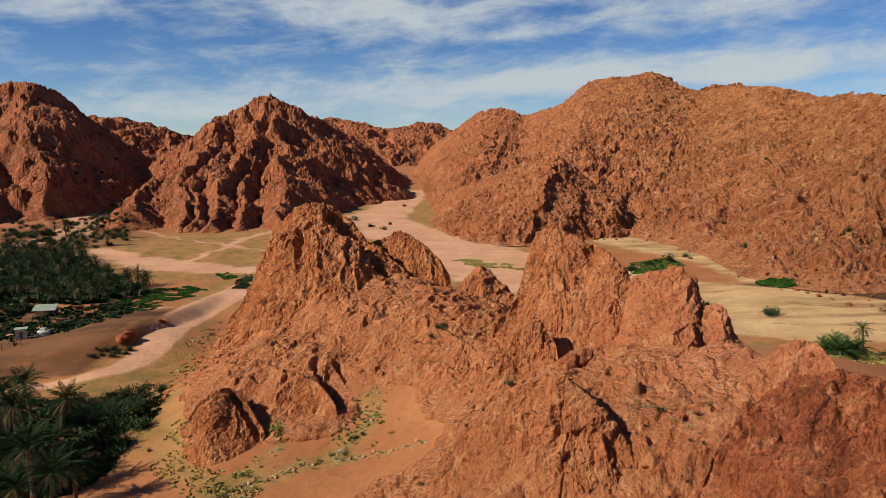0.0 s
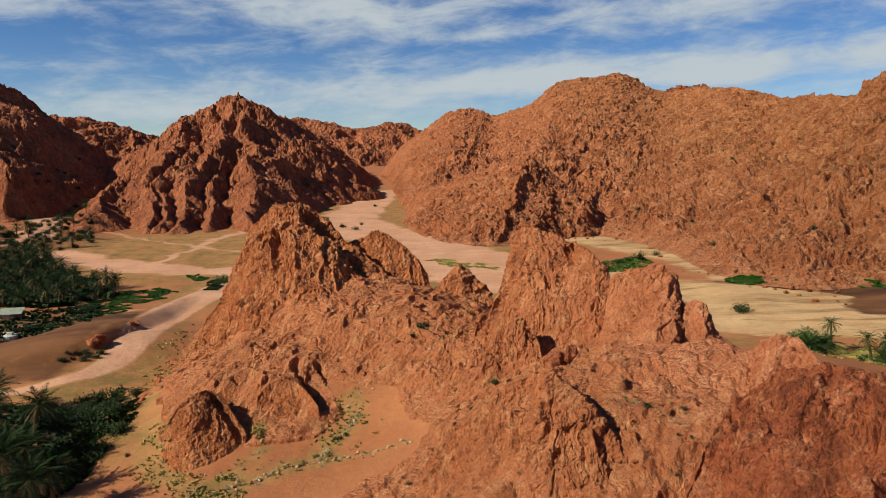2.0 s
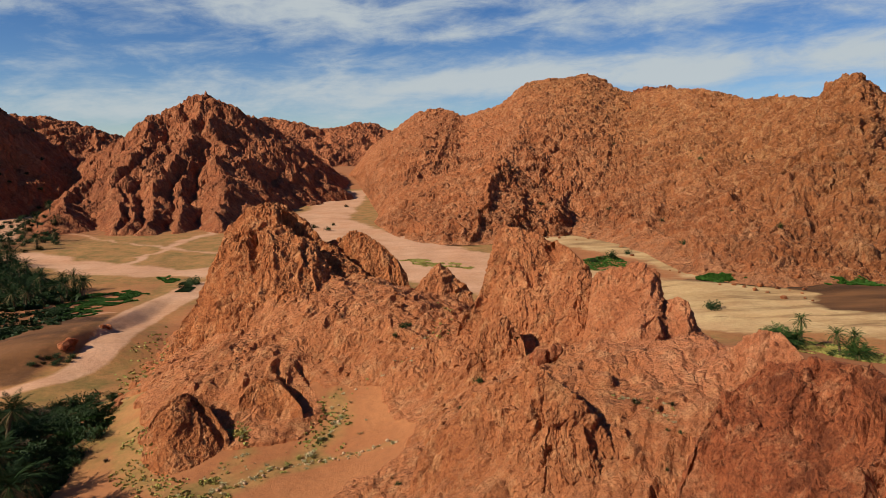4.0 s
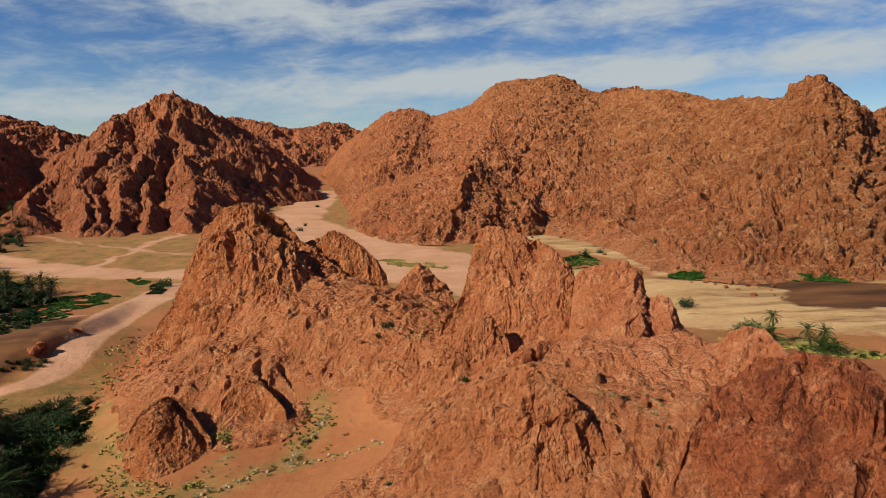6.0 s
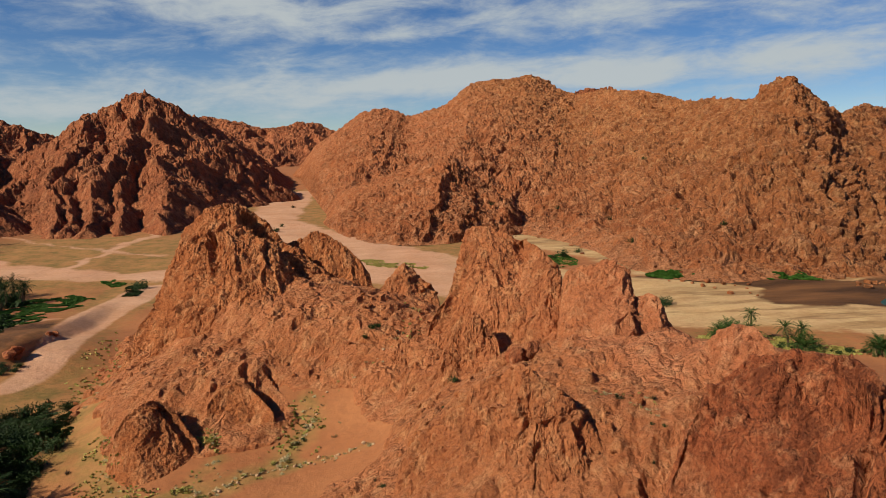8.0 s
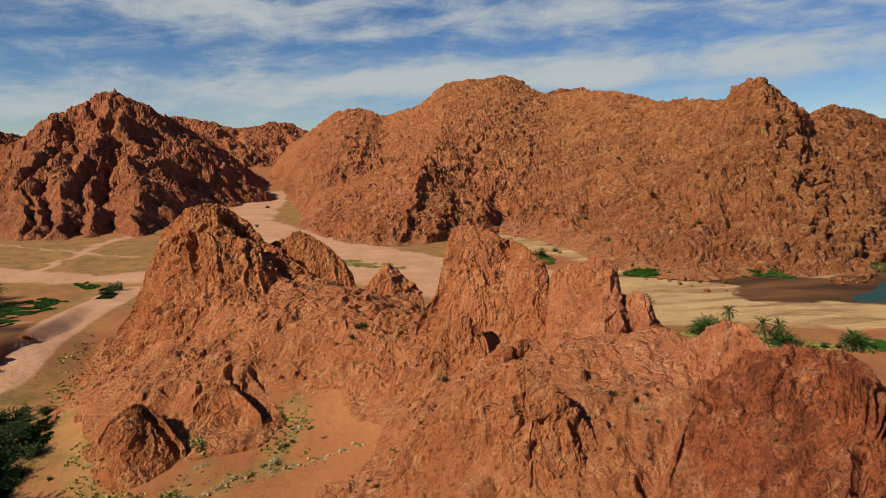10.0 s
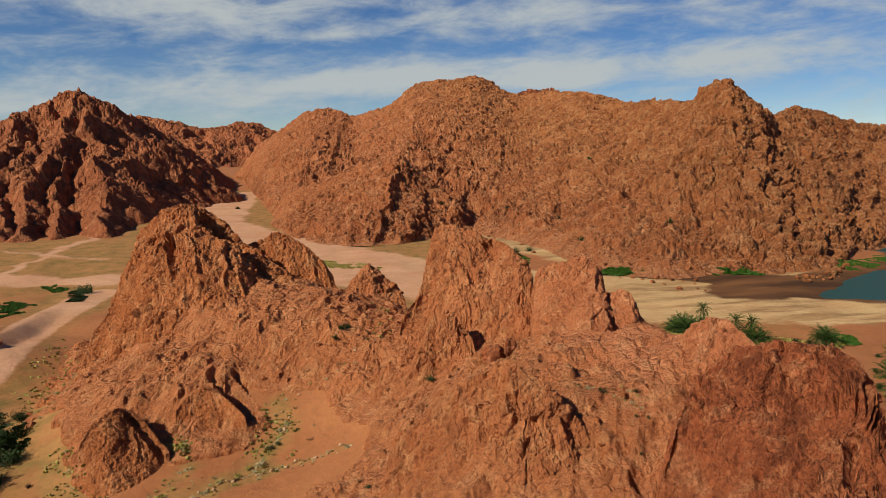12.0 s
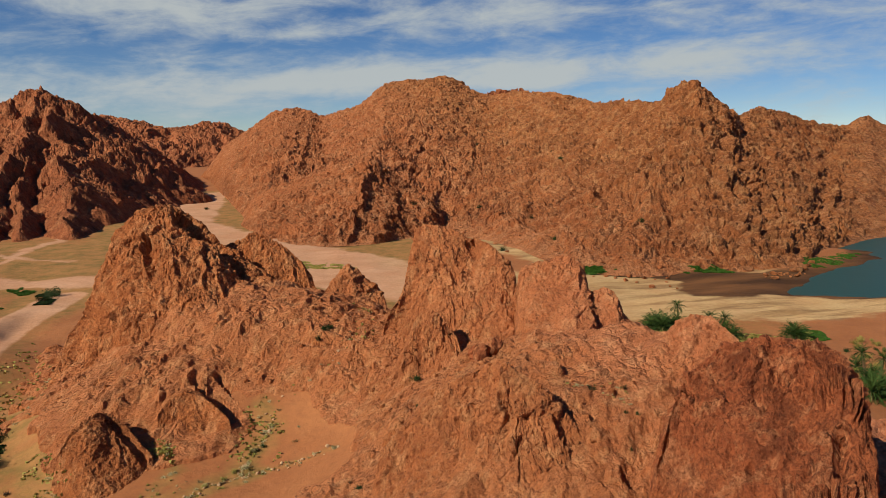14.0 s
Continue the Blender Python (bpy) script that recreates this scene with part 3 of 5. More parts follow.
# the same dark brown on muddy flat, lake shore, earth bank, copse and oasis
dark_ground = np.clip(0.75 * np.clip((-57 - gx) / 5, 0, 1) * np.clip((gy - 112) / 5, 0, 1) * np.clip((175 - gy) / 20, 0, 1) * (1 - pale) + 0.6 * np.clip(1.4 - np.hypot((gx + 175) / 60, (gy - 310) / 75), 0, 1) * (1 - pale) + 0.85 * np.clip((signed(gx, gy, OASIS) + 2 * rough) / 4 + 0.3, 0, 1) + np.clip((signed(gx, gy, MUD) + 2.5 * rough) / 4 + 0.5, 0, 1) + np.clip((shore + 9) / 8, 0, 1) * (gy > 100), 0, 1)
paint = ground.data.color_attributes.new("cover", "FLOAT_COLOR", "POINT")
paint.data.foreach_set("color", np.stack([pale, np.clip(plain, 0, 0.9), dark_ground, 1 + 0 * pale], -1).astype(np.float32).ravel())

# the low rocky hill that carries the near outcrops
hx, hy = np.meshgrid(np.arange(-46, 66, 0.32), np.arange(26, 146, 0.36))
hp = np.stack([hx.ravel(), hy.ravel(), 0 * hx.ravel()], 1)
base_z = ground_height(hx, hy)
hp[:, 2] = base_z.ravel()
d_wash, _ = away_from(hx, hy, WASH)
hwarp = 2.5 * fbm(hp / 7, 3, 80).reshape(hx.shape)
rocky = np.clip((signed(hx, hy, ROCKY) + 1.3 * hwarp + 1) / 7, 0, 1) * np.clip((d_wash - 0.4 + 0.3 * hwarp) / 2.5, 0, 1)
d2 = np.stack([fbm(hp / 6, 3, 90 + i) for i in range(3)], 1)
f1, f2, own = cells((hp / 4.5 + 0.4 * d2) * (1, 1, 0.6), 84)
hrel = 0.12 * (own - 0.5) * np.clip((f2 - f1) * 5, 0, 1) * np.clip(0.3 + 1.5 * fbm(hp / 13, 2, 99), 0, 1)
f1, f2, own = cells((hp / 1.6 + 0.6 * d2), 87)
hrel = hrel + 0.1 * ((own - 0.5) * np.clip((f2 - f1) * 5, 0, 1)) * np.clip(0.2 + 1.4 * fbm(hp / 9, 2, 98), 0, 1.2)
gl = np.stack([(hx.ravel() * 0.8 + hy.ravel() * 0.45) / 5.5, (hy.ravel() * 0.8 - hx.ravel() * 0.45) / 26, 0 * hx.ravel()], 1) + 0.5 * d2
ribs = np.stack([(hx.ravel() * 0.75 - hy.ravel() * 0.66) / 4.2, (hy.ravel() * 0.75 + hx.ravel() * 0.66) / 15, 0 * hx.ravel()], 1) + 0.45 * d2
hrel = hrel + 0.5 * ridged(ribs, 4, 94, 0.6) - 0.5 * np.exp(-((1 - ridged(gl, 1, 93)) / 0.16)) + 0.22 * ridged((hp / 6 + 0.3 * d2) * (1, 0.6, 1), 4, 86, 0.55) + 0.9 * fbm(hp / 10, 3, 88) + 0.1 * fbm(hp / 0.9, 3, 89)
hrel = np.maximum(hrel, -0.65)
hz = base_z + np.sqrt(rocky) * (0.95 + 0.8 * hrel.reshape(hx.shape)) + 0.25 * (rocky > 0.02) * hrel.reshape(hx.shape) - 0.2 - 1.5 * np.clip((0.06 - rocky) / 0.06, 0, 1)
hz = hz + 1.9 * np.exp(-((hx - 14.0) ** 2 + (hy - 54.0) ** 2) / (2 * 2.6**2))
hz = hz - carve(np.stack([hx, hy, hz], -1).reshape(-1, 3), 3).reshape(hz.shape)
hill = mesh_grid("rock_hill", np.stack([hx, hy, hz], -1).reshape(-1, 3), hx.shape[0], hx.shape[1], ROCK_PINK, smooth=False)
tagged(hill, "low hill of weathered pink granite with loose rubble", "hill")

water_m, n_, l_, b_ = material("lake_water")
b_.inputs["Base Color"].default_value = (0.012, 0.05, 0.04, 1)
b_.inputs["Roughness"].default_value = 0.3
b_.inputs["Specular IOR Level"].default_value = 0.04
kw = Nodes(water_m)
l_.new(kw.bump(kw.noise(0.8, 3, 0.5, (0.4, 1, 1)), 0.05, 0.35), b_.inputs["Normal"])
wx1, wy1 = np.meshgrid(np.linspace(100, 560, 40), np.linspace(140, 430, 40))
lake = mesh_grid("lake", np.stack([wx1, wy1, 0 * wx1 - 1.15], -1).reshape(-1, 3), 40, 40, water_m)
tagged(lake, "still blue-green lake at the foot of the mountain", "lake", kind="structure")

# far mountains
def massif(name, spurs, fall, bearings, depths, cols, rows, mat, label, seed, knob=9.0):
    """A mountain of ridges: each spur is a falling line whose sides drop by fall; rounded blocks lie over it."""
    b, d = np.meshgrid(np.radians(np.linspace(*bearings, cols)), np.geomspace(*depths, rows))
    x, y = d * np.tan(b), d
    p = np.stack([x.ravel(), y.ravel(), 0 * x.ravel()], 1)
    wx_ = (x.ravel() + 5.5 * fbm(p / 34, 4, seed)).reshape(x.shape)
    wy_ = (y.ravel() + 9.0 * fbm(p / 34, 4, seed + 7)).reshape(x.shape)
    z = np.full(x.shape, -8.0)
    for line in spurs:
        away, along = away_from(wx_, wy_, line)
        top = np.interp(along * (len(line) - 1), np.arange(len(line)), [q[2] for q in line])
        z = np.maximum(z, top - fall * away)
    p[:, 2] = z.ravel()
    shift = np.stack([fbm(p / 14, 3, seed + 20 + i) for i in range(3)], 1)
    rel = 2.2 * ridged(p / 24 + 0.3 * shift, 3, seed + 31, 0.5) + 1.6 * fbm(p / 16, 3, seed + 41)
    for scale, high, s_ in ((knob, 3.6, 51), (knob * 0.5, 1.9, 52), (knob * 0.24, 0.8, 53)):
        f1, f2, own = cells((p / scale + 0.25 * shift) * (1, 0.7, 0.8), seed + s_)
        rel = rel + high * (np.sqrt(np.clip(1 - (f1 / 0.8) ** 2, 0, 1)) * (0.25 + 0.75 * own) - 0.5)
    z = z + rel.reshape(z.shape) * np.clip(0.25 + z / 22, 0.15, 1)
    g = np.stack([x, y, z], -1)
    ob = mesh_grid(name, g.reshape(-1, 3), rows, cols, mat, smooth=False)
    at = np.nonzero((z.ravel() > 8) & (rel > 1.5))[0]
    blocks_on(ob, g.reshape(-1, 3)[at], normals(g).reshape(-1, 3)[at], 70, 1.0, 4.0, mat, seed)
    return tagged(ob, label, "mountain")


massif("mountain",
       [[(-152.4, 345.0, 6.7), (-163.9, 390.0, 12.6), (-163.3, 440.0, 24.7), (-158.6, 480.0, 40.0), (-158.7, 520.0, 60.8), (-146.5, 535.0, 65.9), (-124.7, 550.0, 77.5), (-120.3, 600.0, 64.1), (-120.2, 760.0, 63.1), (-109.8, 980.0, 39.0), (-70.9, 1080.0, -1.3)],
          [(-124.5, 549.0, 75.8), (-128.4, 480.0, 45.6), (-126.4, 420.0, 22.1), (-109.7, 335.0, 4.5)],
          [(-124.5, 549.0, 75.8), (-104.0, 470.0, 38.2), (-86.1, 400.0, 16.6), (-77.4, 345.0, 4.8)],
          [(-158.4, 519.0, 59.6), (-149.3, 430.0, 28.3), (-130.1, 340.0, 5.3)],
          [(-139.3, 540.0, 70.3), (-141.5, 500.0, 47.8), (-136.2, 395.0, 16.9), (-122.0, 340.0, 5.3)],
          [(-120.1, 599.0, 62.7), (-94.3, 540.0, 33.8), (-76.3, 500.0, 5.0)],
          [(-120.7, 680.0, 62.7), (-91.9, 640.0, 30.3), (-75.0, 620.0, 1.6)],
          [(-118.5, 830.0, 56.3), (-85.5, 760.0, 19.7), (-71.9, 740.0, 1.7)],
          [(-102.8, 985.0, 33.7), (-73.2, 900.0, 5.5), (-63.2, 860.0, 0.3)],
          [(-146.3, 534.0, 64.2), (-120.6, 470.0, 34.6), (-108.2, 400.0, 13.5), (-95.2, 340.0, 4.5)]],
       0.78, (-30, -1.8), (292, 1250), 620, 330, ROCK_DARK, "dark red-brown granite peak with deep shaded gullies", 1)
massif("mountain",
       [[(-389.6, 540.0, 73.1), (-338.0, 520.0, 81.7), (-301.9, 500.0, 80.1), (-278.7, 500.0, 81.6), (-268.6, 520.0, 73.1), (-264.6, 560.0, 56.0), (-277.1, 640.0, 26.8), (-294.6, 720.0, 10.6)],
        [(-277.7, 498.0, 79.9), (-245.5, 440.0, 48.5), (-226.7, 405.0, 22.7), (-221.8, 395.0, 7.0)],
        [(-267.2, 517.0, 71.3), (-241.9, 490.0, 41.9), (-250.5, 520.0, 15.8), (-267.2, 570.0, 3.3)],
        [(-300.8, 498.0, 78.4), (-269.6, 430.0, 38.3), (-240.6, 370.0, 8.2)],
        [(-263.3, 557.0, 54.2), (-268.5, 600.0, 23.9), (-289.1, 660.0, 5.8)],
        [(-271.8, 508.0, 76.9), (-242.1, 465.0, 43.6), (-227.6, 440.0, 17.8), (-226.6, 440.0, 8.1)]],
       0.8, (-52, -20), (285, 1000), 460, 260, ROCK_DARK, "dark granite mountain above the palm grove, half in shade", 2, 13.0)
crag("mountain", [(-518.8, 970.0, 9.8), (-473.4, 992.9, 1.0), (-424.4, 1014.8, -4.2), (-375.6, 1033.9, -5.4), (-316.6, 1053.5, -6.6)], [(-608.5, 1148.8, 75.2), (-553.6, 1176.2, 88.2), (-496.3, 1201.5, 80.6), (-440.3, 1223.2, 55.6), (-371.3, 1245.8, 47.8)], 300, 260, 90, ROCK_DARK, 50, "distant dark granite ridge", "mountain", block=0.35, flute=0.2, seed=3, lean=0.6)
crag("mountain", [(-300.1, 1264.9, -1.5), (-223.6, 1280.6, -2.5), (-144.6, 1291.9, -3.4), (-84.2, 1297.3, -3.9), (-24.1, 1349.8, -4.0), (73.6, 1398.1, -2.9), (181.8, 1388.1, -3.2)], [(-389.5, 1654.8, 62.6), (-289.1, 1675.2, 94.4), (-238.0, 1683.3, 100.7), (-121.8, 1695.6, 77.1), (-23.6, 1749.8, 91.1), (91.9, 1747.6, 40.7), (226.9, 1735.2, 19.8)], 300, 360, 110, ROCK_DARK, 55, "distant dark granite ridge closing the valley", "mountain", block=0.35, flute=0.2, seed=4)
crag("mountain", [(-32.8, 872.4, 2.0), (-10.6, 514.9, 2.0), (-5.1, 423.0, 2.0), (0.5, 358.7, 2.0), (7.9, 315.1, 2.0), (15.9, 300.6, 2.0), (24.9, 294.5, 2.0), (36.5, 293.9, 2.0), (49.0, 298.9, 2.0), (62.7, 308.1, 2.0), (75.8, 311.6, 2.0)]
     + [(85.9, 289.4, 2.0), (89.7, 272.3, 2.0), (91.5, 244.3, 2.0), (89.5, 209.5, 2.0), (95.2, 194.2, 2.0), (104.0, 186.2, 2.0), (119.0, 185.4, 1.0), (134.8, 182.3, 0.5), (145.5, 177.9, 0.5), (161.7, 184.5, 0.5), (187.5, 203.7, 0.5), (216.1, 222.0, 0.5), (260.0, 241.7, 0.5), (327.2, 247.0, 0.5)],
     [(-43.0, 949.0, 11.3), (-16.9, 959.9, 35.4), (13.0, 949.9, 55.0), (42.1, 939.1, 77.7), (62.5, 897.8, 82.7), (82.4, 866.1, 79.1), (95.6, 834.5, 71.8), (132.9, 788.9, 84.8), (153.0, 754.6, 101.5), (183.1, 727.3, 105.7), (209.2, 709.8, 106.5)]
     + [(230.1, 680.1, 88.7), (244.8, 642.5, 86.9), (257.6, 571.4, 83.3), (258.7, 503.6, 71.5), (249.8, 439.7, 68.4), (239.5, 387.2, 65.9), (229.2, 358.0, 69.9), (238.4, 345.4, 71.3), (277.0, 360.0, 56.1), (315.3, 386.6, 61.4), (375.1, 406.8, 53.5), (425.4, 427.3, 52.4), (465.5, 443.2, 61.2), (567.3, 429.7, 60.7)],
     250, 980, 330, ROCK_RED, 27, "broad sunlit red granite mountain with a blocky rubble slope", "mountain", gully=0.12, block=0.32, chip=0.28, flute=0.35, lean=-0.5, seed=5)
crag("mountain", [(257.6, 860.7, 57.4), (303.9, 844.8, 57.2), (361.4, 820.9, 56.9), (416.2, 793.7, 56.5)], [(272.6, 908.4, 91.0), (327.9, 889.1, 109.4), (374.9, 869.7, 105.3), (439.3, 838.0, 85.9)], 200, 160, 50, ROCK_DARK, 30, "dark granite summit behind the broad mountain", "mountain", seed=8)
crag("rock_spur", [(-6.2, 364.6, 2.0), (0.4, 321.9, 2.0), (10.8, 291.5, 2.0), (21.5, 280.5, 2.0), (32.4, 278.3, 2.0), (43.9, 281.1, 2.0), (54.4, 289.4, 2.0), (67.4, 296.1, 2.0), (82.1, 307.2, 2.0)],
     [(-2.7, 420.0, 8.9), (14.7, 397.7, 18.2), (34.3, 373.4, 25.8), (46.5, 355.0, 31.0), (54.6, 345.7, 34.0), (62.7, 344.3, 28.6), (71.0, 337.6, 20.5), (78.7, 331.0, 13.5), (87.0, 324.3, 7.0)], 45, 320, 160, ROCK_RED, 15, "jagged granite spur at the foot of the mountain", "rock", gully=0.2, block=0.34, chip=0.22, flute=0.4, seed=7)

# near outcrops
crag("rock_outcrop", [(-40.2, 100.9, 6.5), (-34.2, 97.6, 6.1), (-28.4, 94.0, 6.6), (-22.7, 90.1, 7.4), (-17.6, 87.9, 7.9), (-13.4, 86.3, 8.5), (-9.7, 85.6, 9.0), (-6.3, 85.6, 9.5), (-3.5, 87.6, 9.8), (-0.8, 90.5, 10.5), (1.8, 95.3, 12.0), (4.0, 100.2, 13.1)],
     [(-36.7, 113.5, 10.0), (-33.8, 118.4, 13.7), (-31.6, 121.9, 19.2), (-29.1, 124.5, 25.2), (-26.2, 126.0, 28.3), (-23.0, 126.5, 29.5), (-19.9, 126.9, 29.2), (-16.4, 126.2, 26.6), (-12.2, 123.5, 22.8), (-6.8, 119.6, 18.8), (-1.2, 114.6, 15.6), (2.9, 108.3, 13.1)], 14, 460, 340, ROCK_NEAR, 7, "tall red granite tower on a rocky hill", bulge=0.03, gully=0.13, block=0.25, chip=0.17, flute=0.5, lean=-0.8, seed=11, sink=5.0)
crag("rock_outcrop", [(-17.8, 124.1, 18.2), (-14.0, 121.4, 14.7), (-9.3, 118.6, 12.7), (-4.7, 116.6, 12.0), (-0.2, 114.5, 11.4), (3.8, 113.2, 11.1)], [(-17.1, 128.2, 21.5), (-13.7, 127.9, 22.0), (-10.4, 127.6, 23.0), (-7.4, 126.6, 24.3), (-2.6, 124.6, 21.6), (2.1, 121.4, 16.1)], 9, 220, 170, ROCK_NEAR, 4.5, "red granite hump behind the tall tower", bulge=0.05, gully=0.13, block=0.25, chip=0.17, flute=0.5, seed=22, sink=5.0)
crag("rock_outcrop", [(1.3, 105.0, 15.4), (3.8, 103.9, 15.0), (6.3, 102.8, 15.3), (8.8, 103.6, 15.4), (11.8, 104.3, 15.9)], [(1.2, 112.0, 15.9), (4.0, 113.9, 18.6), (6.3, 114.8, 20.2), (8.1, 114.7, 18.7), (11.4, 112.4, 15.9)], 8, 130, 90, ROCK_PINK, 3.5, "small dark red granite cone", gully=0.13, block=0.25, chip=0.17, flute=0.5, seed=12, sink=5.0)
crag("rock_outcrop", [(2.5, 86.0, 13.0), (5.1, 83.8, 12.9), (7.7, 81.6, 13.2), (10.2, 80.4, 13.6), (12.3, 79.1, 14.4), (14.0, 77.8, 15.1), (15.6, 76.4, 15.8), (17.1, 75.1, 16.9), (18.8, 74.7, 18.3), (20.7, 76.2, 19.7)],
     [(5.9, 89.8, 16.6), (8.9, 91.6, 19.2), (11.0, 94.4, 22.8), (12.5, 96.2, 27.1), (13.8, 96.0, 28.3), (16.3, 94.6, 27.9), (18.6, 93.2, 27.1), (21.1, 89.5, 26.1), (22.7, 87.1, 24.0), (22.8, 85.0, 22.0)], 12, 340, 250, ROCK_PINK, 5.5, "broad red granite spire with a steep sunlit face", bulge=0.04, gully=0.13, block=0.25, chip=0.17, flute=0.5, seed=13, sink=5.0)
crag("rock_outcrop", [(15.3, 68.3, 17.8), (16.0, 65.1, 17.7), (17.0, 62.7, 17.7), (18.1, 60.4, 18.0), (19.1, 59.0, 18.2), (20.4, 58.5, 18.4), (21.7, 58.1, 18.5), (22.9, 57.6, 18.9), (24.1, 57.1, 19.3), (25.7, 57.5, 19.7), (28.1, 59.7, 19.7)],
     [(21.0, 81.3, 22.4), (22.1, 81.0, 24.4), (24.2, 79.4, 25.4), (25.6, 77.9, 26.1), (26.7, 76.5, 25.6), (27.2, 75.2, 24.3), (27.3, 74.1, 22.7), (28.6, 71.5, 23.2), (29.1, 70.2, 21.2), (29.7, 68.9, 19.8), (30.2, 66.5, 19.0)], 12, 340, 250, ROCK_PINK, 5.5, "stepped red granite ridge with a dark cliff end", bulge=0.04, gully=0.13, block=0.25, chip=0.17, flute=0.5, seed=14, sink=5.0)
crag("rock_outcrop", [(5.5, 76.8, 12.5), (7.1, 75.7, 12.1), (8.6, 75.0, 12.4), (10.1, 74.8, 13.1), (11.6, 74.6, 14.4), (13.2, 75.3, 15.6)], [(5.9, 79.8, 13.9), (7.6, 80.6, 16.6), (8.8, 81.5, 18.9), (10.5, 81.3, 19.7), (11.9, 80.1, 18.2), (12.9, 77.9, 16.8)], 6, 180, 150, ROCK_PINK, 3.5, "split dark granite knob on the slope", gully=0.13, block=0.25, chip=0.17, flute=0.5, seed=15, sink=3.0)
crag("rock_outcrop", [(-3.2, 56.9, 10.1), (-1.2, 54.0, 10.7), (1.4, 50.0, 11.5), (3.8, 47.9, 11.8), (5.7, 46.7, 12.0), (7.6, 45.4, 12.8), (8.9, 45.1, 12.9), (10.4, 44.8, 13.1), (12.0, 45.4, 13.1), (13.1, 45.1, 14.1), (14.7, 46.7, 14.5)],
     [(-1.3, 59.0, 11.2), (0.7, 60.0, 13.3), (3.7, 59.9, 16.4), (5.5, 58.7, 18.4), (6.8, 57.6, 19.8), (9.2, 56.3, 21.1), (10.6, 55.0, 20.6), (11.7, 53.7, 19.7), (13.2, 52.4, 17.9), (14.6, 50.9, 15.8), (14.6, 47.8, 14.7)], 10, 400, 290, ROCK_PINK, 5, "pink granite fin with vertical cracks", gully=0.14, block=0.25, chip=0.17, flute=0.5, lean=0.5, seed=17, sink=5.0)
crag("rock_outcrop", [(24.5, 54.8, 20.2), (24.8, 52.5, 20.5), (25.4, 51.0, 21.0), (25.9, 49.7, 22.0), (26.3, 48.3, 22.4), (27.2, 47.8, 22.6)], [(27.2, 60.1, 20.3), (29.2, 60.3, 22.0), (29.9, 58.8, 23.1), (30.9, 57.2, 23.1), (30.9, 54.9, 22.4), (30.0, 52.0, 22.2)], 8, 220, 150, ROCK_PINK, 4, "rounded red granite knoll", gully=0.13, block=0.25, chip=0.17, flute=0.5, seed=18, sink=5.0)
crag("rock_outcrop", [(12.8, 40.8, 15.4), (12.9, 38.3, 15.5), (12.8, 35.9, 15.7), (13.1, 33.2, 16.5), (13.8, 31.3, 17.2), (14.5, 29.4, 18.2), (15.5, 28.3, 18.6), (17.1, 28.1, 18.8), (18.5, 28.1, 18.9), (19.8, 28.0, 19.3)],
     [(15.8, 43.6, 16.4), (18.8, 45.2, 19.7), (20.8, 46.2, 22.2), (22.8, 46.0, 23.7), (24.5, 44.5, 24.8), (26.5, 42.8, 25.2), (27.3, 40.6, 25.3), (26.9, 38.1, 24.5), (26.1, 36.0, 22.6), (24.7, 33.1, 20.0)], 10, 400, 290, ROCK_VARNISH, 5, "massive red granite dome with dark vertical clefts", gully=0.14, block=0.25, chip=0.17, flute=2.0, lean=-0.3, seed=19, sink=5.0)
crag("boulder", [(-32.3, 80.6, 4.5), (-27.9, 71.9, 4.8), (-24.7, 69.3, 5.0), (-22.5, 69.8, 5.0), (-21.0, 71.0, 5.2), (-20.2, 73.7, 5.5), (-19.6, 77.0, 6.0)], [(-29.3, 77.6, 8.5), (-28.3, 79.1, 10.2), (-26.9, 80.6, 11.2), (-25.4, 82.2, 11.1), (-23.7, 81.6, 9.9), (-22.0, 80.0, 8.1), (-20.3, 77.4, 6.8)], 5, 240, 200, ROCK_NEAR, 4, "large cone-shaped granite boulder at the edge of the wash", "boulder", gully=0.06, block=0.1, chip=0.08, flute=0.15, seed=20, sink=3.0)
crag("boulder", [(-21.0, 83.6, 6.6), (-18.8, 81.0, 6.6), (-16.7, 79.7, 6.7), (-14.9, 79.9, 6.9), (-13.5, 80.6, 7.3), (-12.3, 82.0, 7.6)], [(-20.6, 83.5, 9.3), (-19.4, 84.8, 10.6), (-17.7, 85.7, 11.2), (-15.7, 85.1, 10.7), (-14.0, 83.3, 9.7), (-12.5, 81.0, 8.8)], 7, 200, 160, ROCK_NEAR, 3.5, "rounded granite boulder with a hollow at its side", "boulder", gully=0.07, block=0.12, chip=0.08, flute=0.15, seed=21, sink=3.0)


# ---- plants ----
bpy.context.view_layer.update()
LAND = bpy.context.evaluated_depsgraph_get()


def drop(x, y):
    """Height of the land under a place."""
    hit, at, *_ = scene.ray_cast(LAND, Vector((x, y, 400)), Vector((0, 0, -1)))
    return at.z if hit else 0.0



def leafy(name, dark, light, rough=0.6):
    m, n, l, b = material(name)
    k = Nodes(m)
    info = n.new("ShaderNodeObjectInfo")
    isle = n.new("ShaderNodeNewGeometry")
    f = k.math("ADD", k.math("MULTIPLY", isle.outputs["Random Per Island"], 0.6), k.math("MULTIPLY", info.outputs["Random"], 0.4))
    l.new(k.mix(f, dark, light), b.inputs["Base Color"])
    b.inputs["Roughness"].default_value = rough
    b.inputs["Specular IOR Level"].default_value = 0.1
    return m


